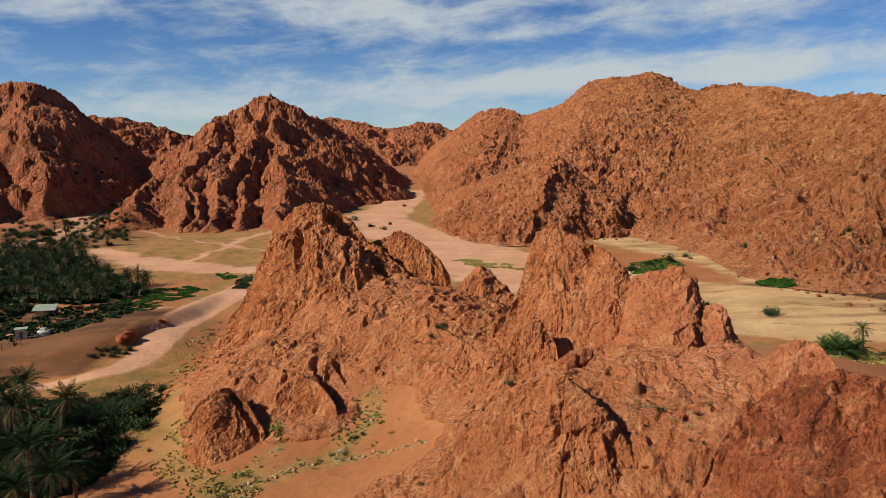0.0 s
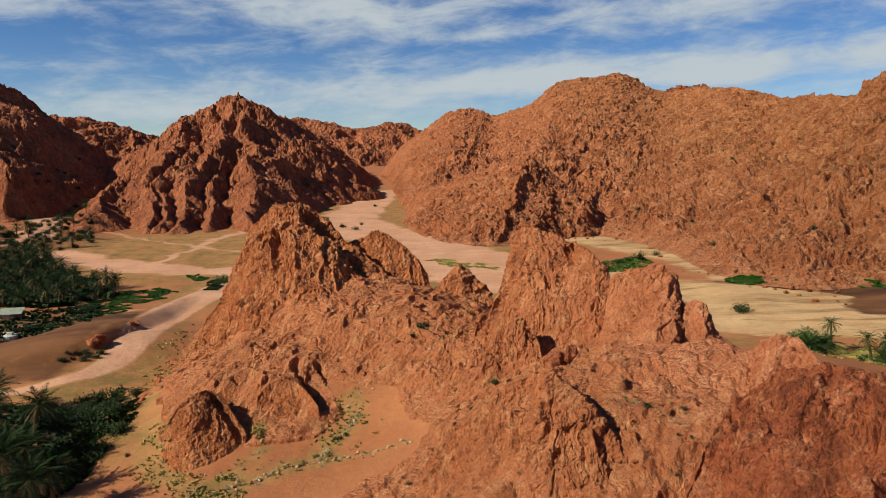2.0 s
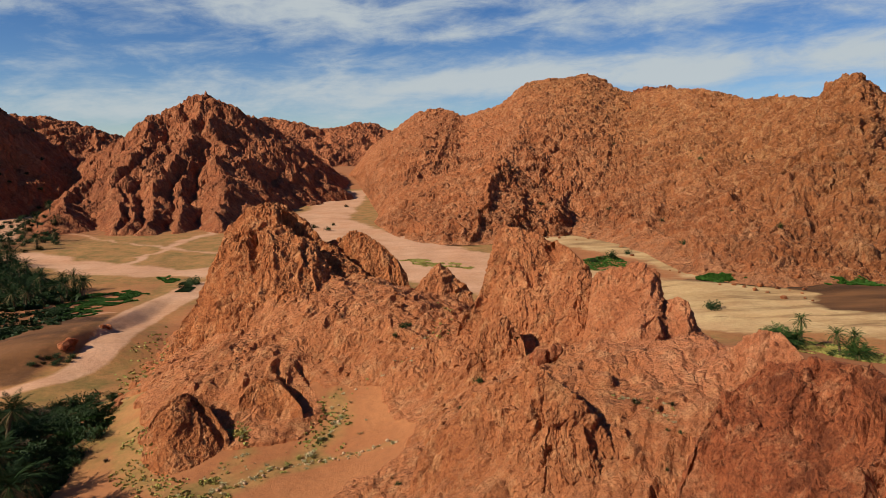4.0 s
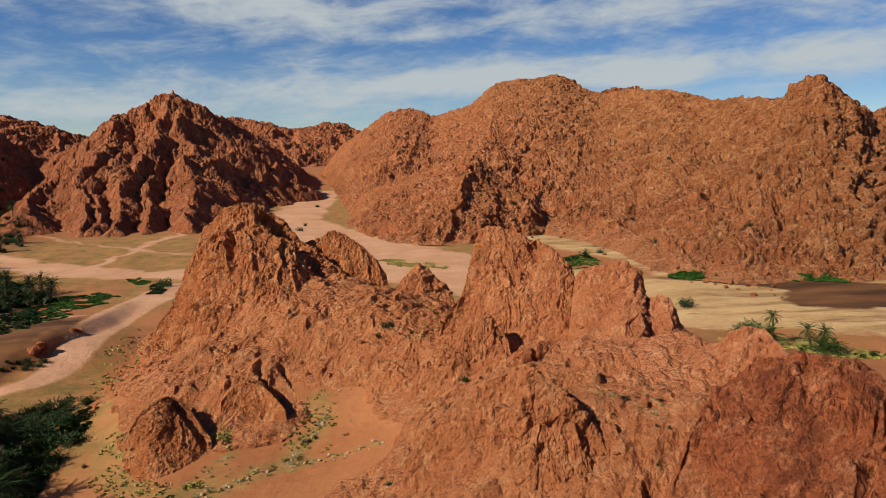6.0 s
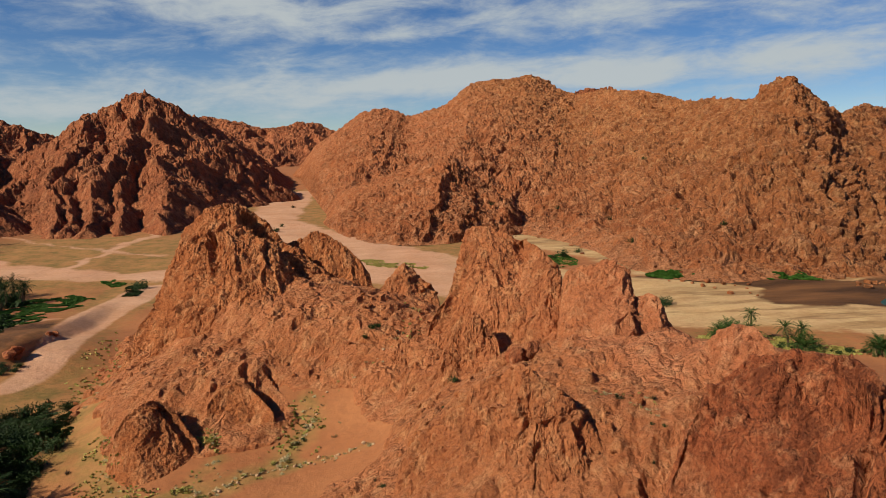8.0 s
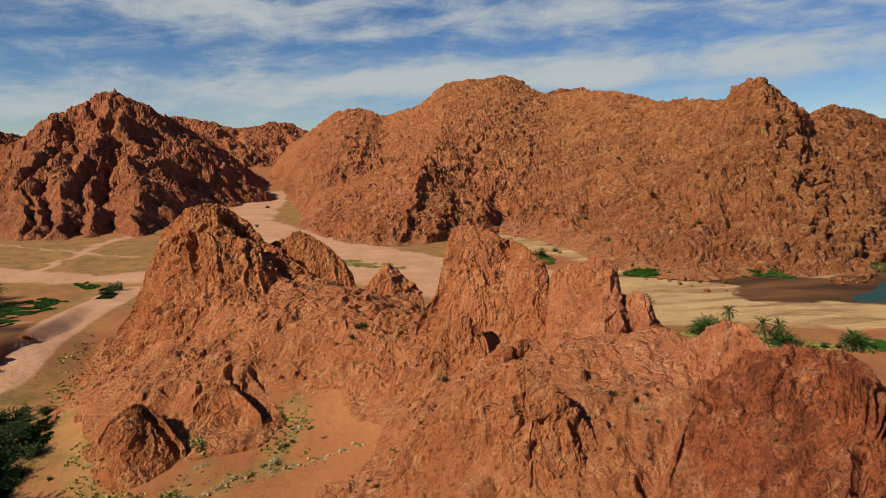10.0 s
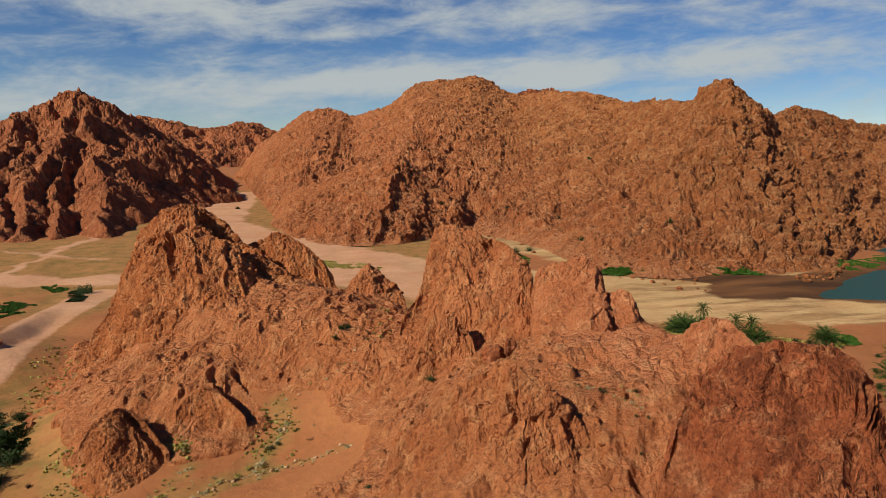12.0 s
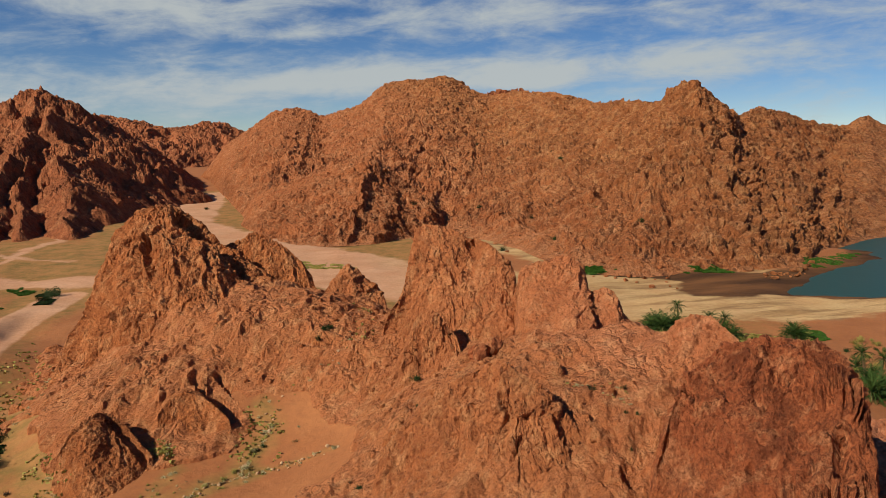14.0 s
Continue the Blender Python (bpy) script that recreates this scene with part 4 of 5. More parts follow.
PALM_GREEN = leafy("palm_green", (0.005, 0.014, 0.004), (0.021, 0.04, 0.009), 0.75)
PALM_BRIGHT = leafy("palm_bright", (0.012, 0.03, 0.006), (0.05, 0.085, 0.018), 0.65)
DRY_FROND = leafy("dry_frond", (0.12, 0.07, 0.03), (0.24, 0.16, 0.07))
BARK = leafy("palm_bark", (0.09, 0.055, 0.032), (0.14, 0.09, 0.05), 0.9)
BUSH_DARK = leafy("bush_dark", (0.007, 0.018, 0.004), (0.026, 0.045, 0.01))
BUSH_PALE = leafy("bush_pale", (0.25, 0.22, 0.1), (0.45, 0.39, 0.22))
GRASS = leafy("grass", (0.018, 0.055, 0.006), (0.06, 0.125, 0.018))
SCRUB = leafy("scrub", (0.14, 0.14, 0.028), (0.36, 0.29, 0.085))
TWIG = leafy("twig", (0.07, 0.045, 0.03), (0.15, 0.1, 0.065), 0.9)


def faces(name, verts, quads, mat, parent=None, label=""):
    me = bpy.data.meshes.new(name)
    me.from_pydata(verts, [], quads)
    me.materials.append(mat)
    ob = new(name, me)
    ob.parent = parent
    return tagged(ob, label)


def strip_leaf(v, q, a, b, side, w):
    """A narrow pointed leaflet from a to b."""
    k = len(v)
    m = a + (b - a) * 0.45
    v += [tuple(a), tuple(m + side * w), tuple(b), tuple(m - side * w)]
    q.append((k, k + 1, k + 2, k + 3))


def frond(v, q, root, yaw, pitch, length, droop, rng, leaflets):
    """One feathery palm leaf: an arching midrib with leaflets on both sides."""
    out = Vector((math.cos(yaw), math.sin(yaw), 0))
    across = Vector((-math.sin(yaw), math.cos(yaw), 0))
    at, ang, pts = Vector(root), pitch, []
    steps = 7
    for i in range(steps + 1):
        pts.append(at.copy())
        at = at + (out * math.cos(ang) + Vector((0, 0, math.sin(ang)))) * (length / steps)
        ang -= droop / steps * (0.5 + i / steps)
    for i in range(steps):
        w = 0.05 * (1 - i / steps) + 0.012
        k = len(v)
        v += [tuple(pts[i] - across * w), tuple(pts[i] + across * w), tuple(pts[i + 1] + across * w * 0.85), tuple(pts[i + 1] - across * w * 0.85)]
        q.append((k, k + 1, k + 2, k + 3))
    for i in range(leaflets):
        f = 0.16 + 0.84 * i / (leaflets - 1)
        j = min(int(f * steps), steps - 1)
        p = pts[j].lerp(pts[j + 1], f * steps - j)
        along = (pts[j + 1] - pts[j]).normalized()
        reach = length * 0.26 * (math.sin(math.pi * min(1, f * 0.9 + 0.12)) * 0.8 + 0.25)
        for sgn in (-1, 1):
            tip = p + (across * sgn * 0.75 + along * 0.75 + Vector((0, 0, rng.uniform(-0.35, 0.15)))).normalized() * reach * rng.uniform(0.85, 1.1)
            strip_leaf(v, q, p, tip, along.cross(across).normalized() * 0.4 + along * 0.9, 0.028 * length / 3 + 0.012)


def trunk_mesh(height, r, rng, lean):
    v, q, n = [], [], 8
    rings = max(6, int(height * 3))
    for i in range(rings + 1):
        f = i / rings
        rr = r * (1.25 - 0.3 * f + (0.12 if i % 2 else 0) + 0.5 * max(0, 0.12 - f) / 0.12)
        for k in range(n):
            a = 2 * math.pi * k / n + 0.3 * i
            v.append((lean[0] * f * f + rr * math.cos(a), lean[1] * f * f + rr * math.sin(a), height * f - 0.3))
    for i in range(rings):
        for k in range(n):
            q.append((i * n + k, i * n + (k + 1) % n, (i + 1) * n + (k + 1) % n, (i + 1) * n + k))
    return v, q


def palm(height, reach, count, seed, leaflets, label, split=False, droopy=1.8, green=None):
    """A date palm: trunk, green crown and a skirt of dry leaves."""
    rng = random.Random(seed)
    tree = tagged(new("palm_tree"), label, "palm tree")
    lean = (rng.uniform(-0.5, 0.5), rng.uniform(-0.5, 0.5))
    faces("trunk", *trunk_mesh(height, 0.2, rng, lean), BARK, tree)
    root = (lean[0], lean[1], height - 0.3)
    v, q = [], []
    for i in range(count):
        f = (i + 0.5) / count
        yaw, pitch = i * 2.4 + rng.uniform(-0.2, 0.2), 1.4 - droopy * f + rng.uniform(-0.12, 0.12)
        if split:
            v, q = [], []
        frond(v, q, root, yaw, pitch, reach * rng.uniform(0.85, 1.1) * (0.8 + 0.2 * math.sin(math.pi * f)), 1.1 + 0.5 * f, rng, leaflets)
        if split:
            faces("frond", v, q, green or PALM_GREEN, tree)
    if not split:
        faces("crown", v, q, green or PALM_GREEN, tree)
    v, q = [], []
    for i in range(count // 3):
        frond(v, q, root, rng.uniform(0, 6.28), rng.uniform(-0.75, -0.4), reach * rng.uniform(0.6, 0.85), 0.8, rng, leaflets // 2)
    faces("dry_skirt", v, q, DRY_FROND, tree, "hanging dry brown leaves")
    return tree


def bush(name, size, seed, leaves, leaf, mat, label, category="shrub", tall=0.8, bare=False):
    """A shrub: forking stems and a loose uneven crown of small leaves in clumps."""
    rng = random.Random(seed)
    thing = tagged(new(name), label, category)
    v, q, tips = [], [], []
    for i in range(9 if not bare else 26):
        yaw, el = rng.uniform(0, 6.28), rng.uniform(0.35, 1.4)
        a = Vector((rng.uniform(-0.1, 0.1) * size, rng.uniform(-0.1, 0.1) * size, -0.15 * size))
        b = a + Vector((math.cos(yaw) * math.cos(el), math.sin(yaw) * math.cos(el), math.sin(el) * tall + 0.15)) * size * rng.uniform(0.5, 0.95)
        for fork in range(3 if not bare else 6):
            c = a.lerp(b, rng.uniform(0.4, 0.9)) + Vector((rng.uniform(-1, 1), rng.uniform(-1, 1), rng.uniform(-0.2, 0.9))) * size * 0.3
            strip_leaf(v, q, a.lerp(b, 0.35), c, Vector((-math.sin(yaw), math.cos(yaw), 0.3)), 0.012 * size + 0.008)
            tips.append(c)
        strip_leaf(v, q, a, b, Vector((-math.sin(yaw), math.cos(yaw), 0)), 0.03 * size)
        tips.append(b)
    faces("stem", v, q, TWIG, thing)
    if bare:
        return thing
    v, q = [], []
    for i in range(leaves):
        t = rng.choice(tips)
        p = t + Vector((rng.gauss(0, 1), rng.gauss(0, 1), rng.gauss(0, 0.75))) * size * 0.17
        p.z = max(p.z, 0.03)
        d = Vector((rng.gauss(0, 1), rng.gauss(0, 1), rng.gauss(0.3, 0.8))).normalized()
        strip_leaf(v, q, p, p + d * leaf * rng.uniform(0.7, 1.4), d.orthogonal().normalized(), leaf * 0.32)
    faces("foliage", v, q, mat, thing)
    return thing


def on_ground(x, y, up=0.0):
    return drop(x, y) + up


def stand(ob, x, y, rng, size=1.0, up=0.0):
    ob.matrix_basis = pose(x, y, on_ground(x, y, up), rng.uniform(-4, 4), rng.uniform(-4, 4), rng.uniform(0, 360)) @ Matrix.Scale(size, 4)
    return ob


def more(ob, x, y, rng, size=1.0, up=0.0):
    c = copy_thing(ob, Matrix.Identity(4))
    return stand(c, x, y, rng, size, up)


rng = random.Random(5)
# date palms close below, at the edge of the wash
NEAR_PALMS = [(-55.9, 93.0, 10.0), (-49.8, 88.9, 10.0), (-49.6, 79.2, 9.0), (-45.1, 74.2, 9.0), (-41.3, 72.0, 8.0), (-44.2, 69.1, 9.0), (-39.6, 64.9, 8.0), (-36.6, 66.9, 7.0), (-56.2, 88.0, 9.0), (-55.6, 82.0, 9.0), (-48.0, 69.1, 9.0), (-38.3, 59.5, 8.0), (-35.9, 61.3, 7.0)]
first = [palm(6.2, 3.6, 34, 31, 20, "date palm with dark green feathery crown at the wash", True), palm(4.6, 3.3, 30, 32, 20, "date palm with dark green feathery crown at the wash", True)]
for i, (x, y, z) in enumerate(NEAR_PALMS):
    ob = first[i] if i < 2 else copy_thing(first[i % 2], Matrix.Identity(4))
    stand(ob, x, y, rng, rng.uniform(0.85, 1.1))
    tagged(ob, group="palms by the wash")

# palm grove beyond the track
GROVE = [(-140.2, 173.8, 4.0), (-103.2, 172.7, 4.0), (-86.4, 169.6, 4.0), (-79.1, 186.6, 4.0), (-81.2, 194.6, 5.0), (-104.7, 221.2, 5.0), (-138.3, 262.2, 5.0), (-167.0, 268.3, 5.0), (-209.2, 262.3, 5.0)]
kinds = [palm(4.0, 3.2, 40, 41, 10, "date palm in a dense dark green grove", droopy=2.5), palm(2.4, 3.2, 38, 42, 10, "date palm in a dense dark green grove", droopy=2.5), palm(5.4, 3.3, 40, 43, 10, "tall date palm in a dense dark green grove", droopy=2.5)]
spots, tries = [], 0
gxs, gys = [p[0] for p in GROVE], [p[1] for p in GROVE]
while len(spots) < 260 and tries < 20000:
    tries += 1
    x, y = rng.uniform(min(gxs), max(gxs)), rng.uniform(min(gys), max(gys))
    if inside(np.array([x]), np.array([y]), GROVE)[0] and all((x - a) ** 2 + (y - b) ** 2 > 6.5 for a, b in spots):
        spots.append((x, y))
FAR_PALMS = [(-136.5, 258.5, 3.0), (-145.5, 282.3, 3.0), (-141.1, 270.7, 3.0), (-132.3, 258.3, 3.0), (-134.2, 250.0, 3.0)]
spots += [(p[0], p[1]) for p in FAR_PALMS]
for i, (x, y) in enumerate(spots):
    ob = kinds[i] if i < 3 else copy_thing(kinds[i % 3], Matrix.Identity(4))
    stand(ob, x, y, rng, rng.uniform(0.8, 1.15))
    tagged(ob, group="palms of the grove")

# palms on the river flat
FLAT_PALMS = [(77.7, 128.6, 1.5), (80.3, 120.6, 1.5), (82.8, 120.7, 1.5), (93.6, 113.8, 1.5), (86.9, 90.6, 1.5), (88.4, 89.2, 1.5), (88.5, 82.9, 1.5)]
for i, (x, y, z) in enumerate(FLAT_PALMS):
    ob = palm((5.4, 4.4, 4.2, 1.8, 4.6, 4.4, 4.4)[i], 2.4, 28, 51 + i, 16, "slim date palm on the sandy river flat", green=PALM_BRIGHT, droopy=2.2)
    stand(ob, x, y, rng)
    tagged(ob, group="palms on the river flat")
LOW_PALMS = [(71.2, 130.1, 1.5), (69.9, 126.6, 1.5), (72.4, 127.8, 1.5), (76.2, 130.5, 1.5), (75.7, 133.8, 1.5), (71.1, 124.4, 1.5), (75.1, 126.9, 1.5), (81.1, 119.4, 1.5), (80.8, 116.8, 1.5), (84.4, 119.3, 1.5), (96.4, 116.5, 1.5), (95.2, 114.1, 1.5), (83.6, 87.2, 1.5), (80.5, 82.7, 1.5), (83.9, 84.3, 1.5), (89.2, 94.6, 1.5), (77.2, 80.7, 1.5), (79.8, 79.2, 1.5)]
low = palm(0.9, 2.2, 30, 61, 14, "low bushy date palm on the river flat", green=PALM_BRIGHT)
for i, (x, y, z) in enumerate(LOW_PALMS):
    stand(low if i == 0 else copy_thing(low, Matrix.Identity(4)), x, y, rng, rng.uniform(1.3, 1.9))

# bushes
dark = bush("bush", 1.0, 71, 420, 0.16, BUSH_DARK, "dense dark green desert bush")
round_ = bush("bush", 1.0, 72, 520, 0.13, BUSH_DARK, "dense dark green desert bush")
DARK_SPOTS = [(76.6, 163.4, 0.0), (63.0, 170.2, 0.0), (-35.4, 348.1, 0.0), (-27.4, 333.7, 0.0), (-25.0, 463.4, 0.0), (-46.8, 380.5, 0.0), (85.7, 249.0, 0.0), (111.1, 281.2, 0.0), (-0.7, 93.0, 11.6), (-1.5, 92.0, 11.6), (0.2, 94.0, 11.5), (7.4, 76.6, 11.5), (-57.3, 204.0, 0.0), (-57.7, 199.8, 0.0), (-57.2, 209.2, 0.0), (-26.5, 357.6, -0.0), (126.2, 252.9, 2.0), (62.7, 168.9, 1.0), (67.8, 231.8, 0.0), (71.9, 236.1, 0.0), (59.6, 221.4, 0.0), (76.7, 239.5, 0.0), (-200.9, 421.4, 0.0), (-206.1, 451.2, 0.0), (-175.6, 373.8, 0.0), (-146.4, 324.5, 0.0), (-167.2, 340.8, 0.0), (-166.8, 331.9, 0.0), (-147.5, 305.0, 0.0), (-258.5, 562.7, 0.0)]
for i, (x, y, z) in enumerate(DARK_SPOTS):
    far = math.hypot(x, y)
    size = (2.6, 2.2)[i] if i < 2 else (0.75 if far < 110 else 1.6 + 1.6 * rng.random())
    stand(dark if i == 0 else round_ if i == 1 else copy_thing((dark, round_)[i % 2], Matrix.Identity(4)), x, y, rng, size)

# dark undergrowth between the palms
def scatter(poly, count, gap, rng):
    xs_, ys_, got, tries_ = [p[0] for p in poly], [p[1] for p in poly], [], 0
    while len(got) < count and tries_ < count * 60:
        tries_ += 1
        x, y = rng.uniform(min(xs_), max(xs_)), rng.uniform(min(ys_), max(ys_))
        if inside(np.array([x]), np.array([y]), poly)[0] and all((x - a) ** 2 + (y - b) ** 2 > gap * gap for a, b in got):
            got.append((x, y))
    return got


YARD = [(-94.4, 149.1, 4.0), (-88.2, 151.0, 4.0), (-78.5, 148.7, 4.0), (-72.9, 154.9, 4.0), (-67.7, 147.4, 4.0), (-74.1, 140.0, 4.0), (-80.1, 143.8, 4.0), (-77.9, 130.8, 4.0), (-83.3, 130.9, 4.0)]
scrubby = bush("scrub_bush", 1.0, 76, 420, 0.12, SCRUB, "low yellow-green scrub bush in the sand", tall=0.6)
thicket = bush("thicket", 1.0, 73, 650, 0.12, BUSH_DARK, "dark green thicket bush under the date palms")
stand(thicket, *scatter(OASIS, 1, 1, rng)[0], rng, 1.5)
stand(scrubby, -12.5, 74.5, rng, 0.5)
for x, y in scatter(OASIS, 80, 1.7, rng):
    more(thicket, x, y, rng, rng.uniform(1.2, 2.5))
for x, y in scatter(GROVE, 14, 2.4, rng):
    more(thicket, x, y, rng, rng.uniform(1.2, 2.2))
FAR_GROVE = [(-202.0, 301.6, 2.0), (-182.1, 304.4, 2.0), (-180.3, 343.1, 2.0), (-189.4, 384.2, 2.0), (-225.5, 458.5, 2.0), (-220.9, 386.1, 2.0), (-231.1, 345.8, 2.0)]
FAR_COPSE = [(-185.9, 323.6), (-192.6, 372.1), (-201.7, 426.2), (-195.5, 437.4), (-159.0, 364.0), (-130.1, 298.2), (-138.0, 273.4), (-166.6, 289.5)]
for x, y in scatter(FAR_COPSE, 60, 3.4, rng):
    more(thicket, x, y, rng, rng.uniform(1.6, 3.0))
for i, (x, y) in enumerate(scatter(FAR_COPSE, 16, 7.0, rng)):
    stand(copy_thing(kinds[i % 3], Matrix.Identity(4)), x, y, rng, rng.uniform(0.9, 1.3))
FAR_COPSE_2 = [(-210.7, 339.1), (-201.4, 351.1), (-177.9, 327.9), (-159.7, 289.5), (-170.6, 273.4)]
for x, y in scatter(FAR_COPSE_2, 26, 3.0, rng):
    more(thicket, x, y, rng, rng.uniform(1.6, 3.0))
FAR_BUSHES = [(-146.3, 318.4, 0.0), (-149.3, 331.0, 0.0), (-153.0, 324.9, 0.0), (-140.1, 314.2, 0.0), (-183.3, 382.6, 0.0), (-173.3, 365.6, 0.0), (-194.7, 401.2, 0.0), (-189.5, 407.3, 0.0), (-173.2, 350.5, 0.0), (-183.1, 366.2, -0.0), (-202.5, 439.4, 0.0), (-215.7, 476.9, 0.0), (-217.3, 460.0, 0.0), (-155.7, 347.2, 0.0)]
for x, y, z in FAR_BUSHES:
    more(thicket, x, y, rng, rng.uniform(1.6, 2.8))
for x, y in scatter(FAR_GROVE, 26, 3.6, rng):
    more(thicket, x, y, rng, rng.uniform(1.6, 3.2))
thorn = bush("thorn_bush", 1.0, 74, 0, 0.1, TWIG, "leafless brown thorn bush", bare=True)
THORNS = [(-53.6, 102.1, 4.0), (-50.9, 100.8, 4.0), (-54.0, 99.7, 4.0), (-47.2, 87.1, 4.0), (-42.1, 67.4, 5.0), (-34.7, 80.1, 4.0)]
for i, (x, y, z) in enumerate(THORNS):
    stand(thorn if i == 0 else copy_thing(thorn, Matrix.Identity(4)), x, y, rng, 2.3 if i < 5 else 0.8)


def grass(name, poly, count, height, mat, label, seed, top=99.0):
    """Low tufts scattered over an area, one mesh."""
    rg = np.random.RandomState(seed)
    px_, py_ = np.array([p[0] for p in poly]), np.array([p[1] for p in poly])
    x, y = rg.uniform(px_.min(), px_.max(), count * 4), rg.uniform(py_.min(), py_.max(), count * 4)
    p = np.stack([x, y, 0 * x], 1)
    keep = (signed(x, y, poly) + 2.5 * fbm(p / 5, 3, seed) > 0) & (fbm(p / 3, 2, seed + 3) > -0.45)
    x, y = x[keep][:count], y[keep][:count]
    z = [drop(float(a), float(b)) for a, b in zip(x, y)]
    v, q = [], []
    for a, b, c in zip(x, y, z):
        if c > top:
            continue
        for _ in range(3):
            w, h, t = height * rg.uniform(0.2, 0.5), height * rg.uniform(0.3, 0.8), rg.uniform(0, 6.28)
            dx, dy, k = math.cos(t) * w, math.sin(t) * w, len(v)
            ox, oy = a + rg.uniform(-0.5, 0.5) * height, b + rg.uniform(-0.5, 0.5) * height
            v += [(ox - dx, oy - dy, c - 0.1), (ox + dx, oy + dy, c - 0.1), (ox + dx * 1.4 - dy, oy + dy * 1.4 + dx, c + h), (ox - dx * 1.2 - dy, oy - dy * 1.2 + dx, c + h * 0.9)]
            q.append((k, k + 1, k + 2, k + 3))
    return tagged(faces(name, v, q, mat), label, "grass", kind="stuff")


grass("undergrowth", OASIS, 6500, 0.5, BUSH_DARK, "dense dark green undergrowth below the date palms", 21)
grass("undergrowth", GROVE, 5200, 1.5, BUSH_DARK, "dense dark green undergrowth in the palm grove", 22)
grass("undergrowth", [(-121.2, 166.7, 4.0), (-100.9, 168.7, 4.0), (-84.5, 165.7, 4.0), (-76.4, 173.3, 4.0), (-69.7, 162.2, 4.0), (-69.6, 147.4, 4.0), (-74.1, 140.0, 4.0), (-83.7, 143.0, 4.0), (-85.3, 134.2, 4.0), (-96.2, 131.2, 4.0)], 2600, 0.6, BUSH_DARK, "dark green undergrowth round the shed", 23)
grass("grass_patch", [(-72.0, 152.6, 3.0), (-77.9, 170.1, 3.0), (-83.5, 197.0, 2.0), (-72.6, 199.3, 1.0), (-64.6, 189.6, 1.0), (-67.9, 174.4, 2.0), (-67.9, 162.2, 2.0)], 7000, 0.35, GRASS, "bright green field beside the palm grove", 1)
grass("grass_patch", [(-40.9, 85.0, 3.0), (-45.4, 92.4, 3.0), (-45.9, 98.8, 3.0), (-36.9, 94.3, 3.0), (-35.4, 92.3, 3.0), (-39.6, 91.3, 3.0), (-38.8, 84.1, 3.0)], 5760, 0.24, GRASS, "bright green grass at the oasis edge", 2)
grass("grass_patch", [(55.0, 213.8, 0.0), (64.8, 237.6, 0.0), (79.6, 245.4, 0.0), (79.7, 231.3, 0.0), (67.7, 219.1, 0.0)], 900, 0.5, GRASS, "bright green reeds at the dry river's edge", 3, 1.5)
grass("grass_patch", [(87.7, 196.0, 0.0), (93.0, 203.8, 0.0), (98.9, 200.8, 0.0), (97.5, 193.9, 0.0)], 1500, 0.5, GRASS, "bright green reeds at the foot of the mountain", 4, 1.5)
grass("grass_patch", [(98.8, 193.5, 0.0), (104.0, 199.2, 0.0), (111.0, 195.9, 0.0), (108.9, 190.3, 0.0)], 1300, 0.42, GRASS, "bright green reeds along the muddy bank", 14, 1.5)
grass("grass_patch", [(120.8, 186.5, 0.0), (126.9, 193.0, 0.0), (136.0, 189.0, 0.0), (133.7, 183.5, 0.0)], 1600, 0.5, GRASS, "bright green reeds on the shore", 5, 1.5)
grass("grass_patch", [(170.2, 193.0, 0.0), (186.8, 200.5, 0.0), (207.9, 206.3, 0.0), (202.1, 199.7, 0.0), (183.7, 192.5, 0.0), (167.7, 185.6, 0.0)], 2880, 0.28, GRASS, "green grass on the lake spit", 6)
grass("grass_patch", [(-58.0, 195.8, 0.0), (-61.2, 211.1, 0.0), (-58.9, 213.8, 0.0), (-56.0, 206.5, 0.0), (-55.3, 195.7, 0.0)], 2240, 0.42, BUSH_DARK, "dark green reeds in the dry riverbed", 7)
grass("grass_patch", [(-70.7, 216.1, 0.0), (-69.0, 221.8, 0.0), (-62.9, 215.8, 0.0), (-65.3, 212.2, 0.0)], 960, 0.35, GRASS, "green grass in the dry riverbed", 8)
grass("grass_patch", [(2.2, 243.5, 0.0), (9.2, 248.2, 0.0), (26.6, 227.8, 0.0), (25.1, 222.6, 0.0), (12.2, 231.6, 0.0)], 1600, 0.35, SCRUB, "dry green grass along the riverbed", 9)
grass("grass_patch", [(-47.1, 119.2, 3.0), (-49.9, 141.6, 2.0), (-48.4, 156.1, 2.0), (-43.8, 133.6, 3.0), (-41.9, 112.8, 4.0), (-41.5, 104.4, 4.0)], 130, 0.35, SCRUB, "sparse green scrub on the sandy slope", 10)
grass("grass_patch", [(65.0, 127.6, 1.5), (76.2, 136.9, 1.5), (82.6, 129.6, 1.5), (95.2, 115.9, 1.5), (84.7, 114.8, 1.5), (71.1, 119.0, 1.5)], 2240, 0.35, SCRUB, "green scrub under the palms of the river flat", 11)
grass("grass_patch", [(95.2, 115.9, 1.5), (103.6, 122.0, 1.5), (105.7, 117.4, 1.5), (100.9, 113.2, 1.5)], 1280, 0.32, GRASS, "green grass on the river flat", 12)

for w_line, n_tufts, w_half, sd in ((WASH, 520, 1.2, 15), (WASH_3, 220, 1.0, 16), (WASH_4, 200, 0.8, 17), (SADDLE, 160, 0.7, 18)):
    side = [(x - w_half, y + 0.4 * w_half) for x, y in w_line] + [(x + w_half, y - 0.4 * w_half) for x, y in reversed(w_line)]
    grass("grass_patch", side, n_tufts, 0.26, SCRUB, "sparse green scrub along the dry wash", sd)

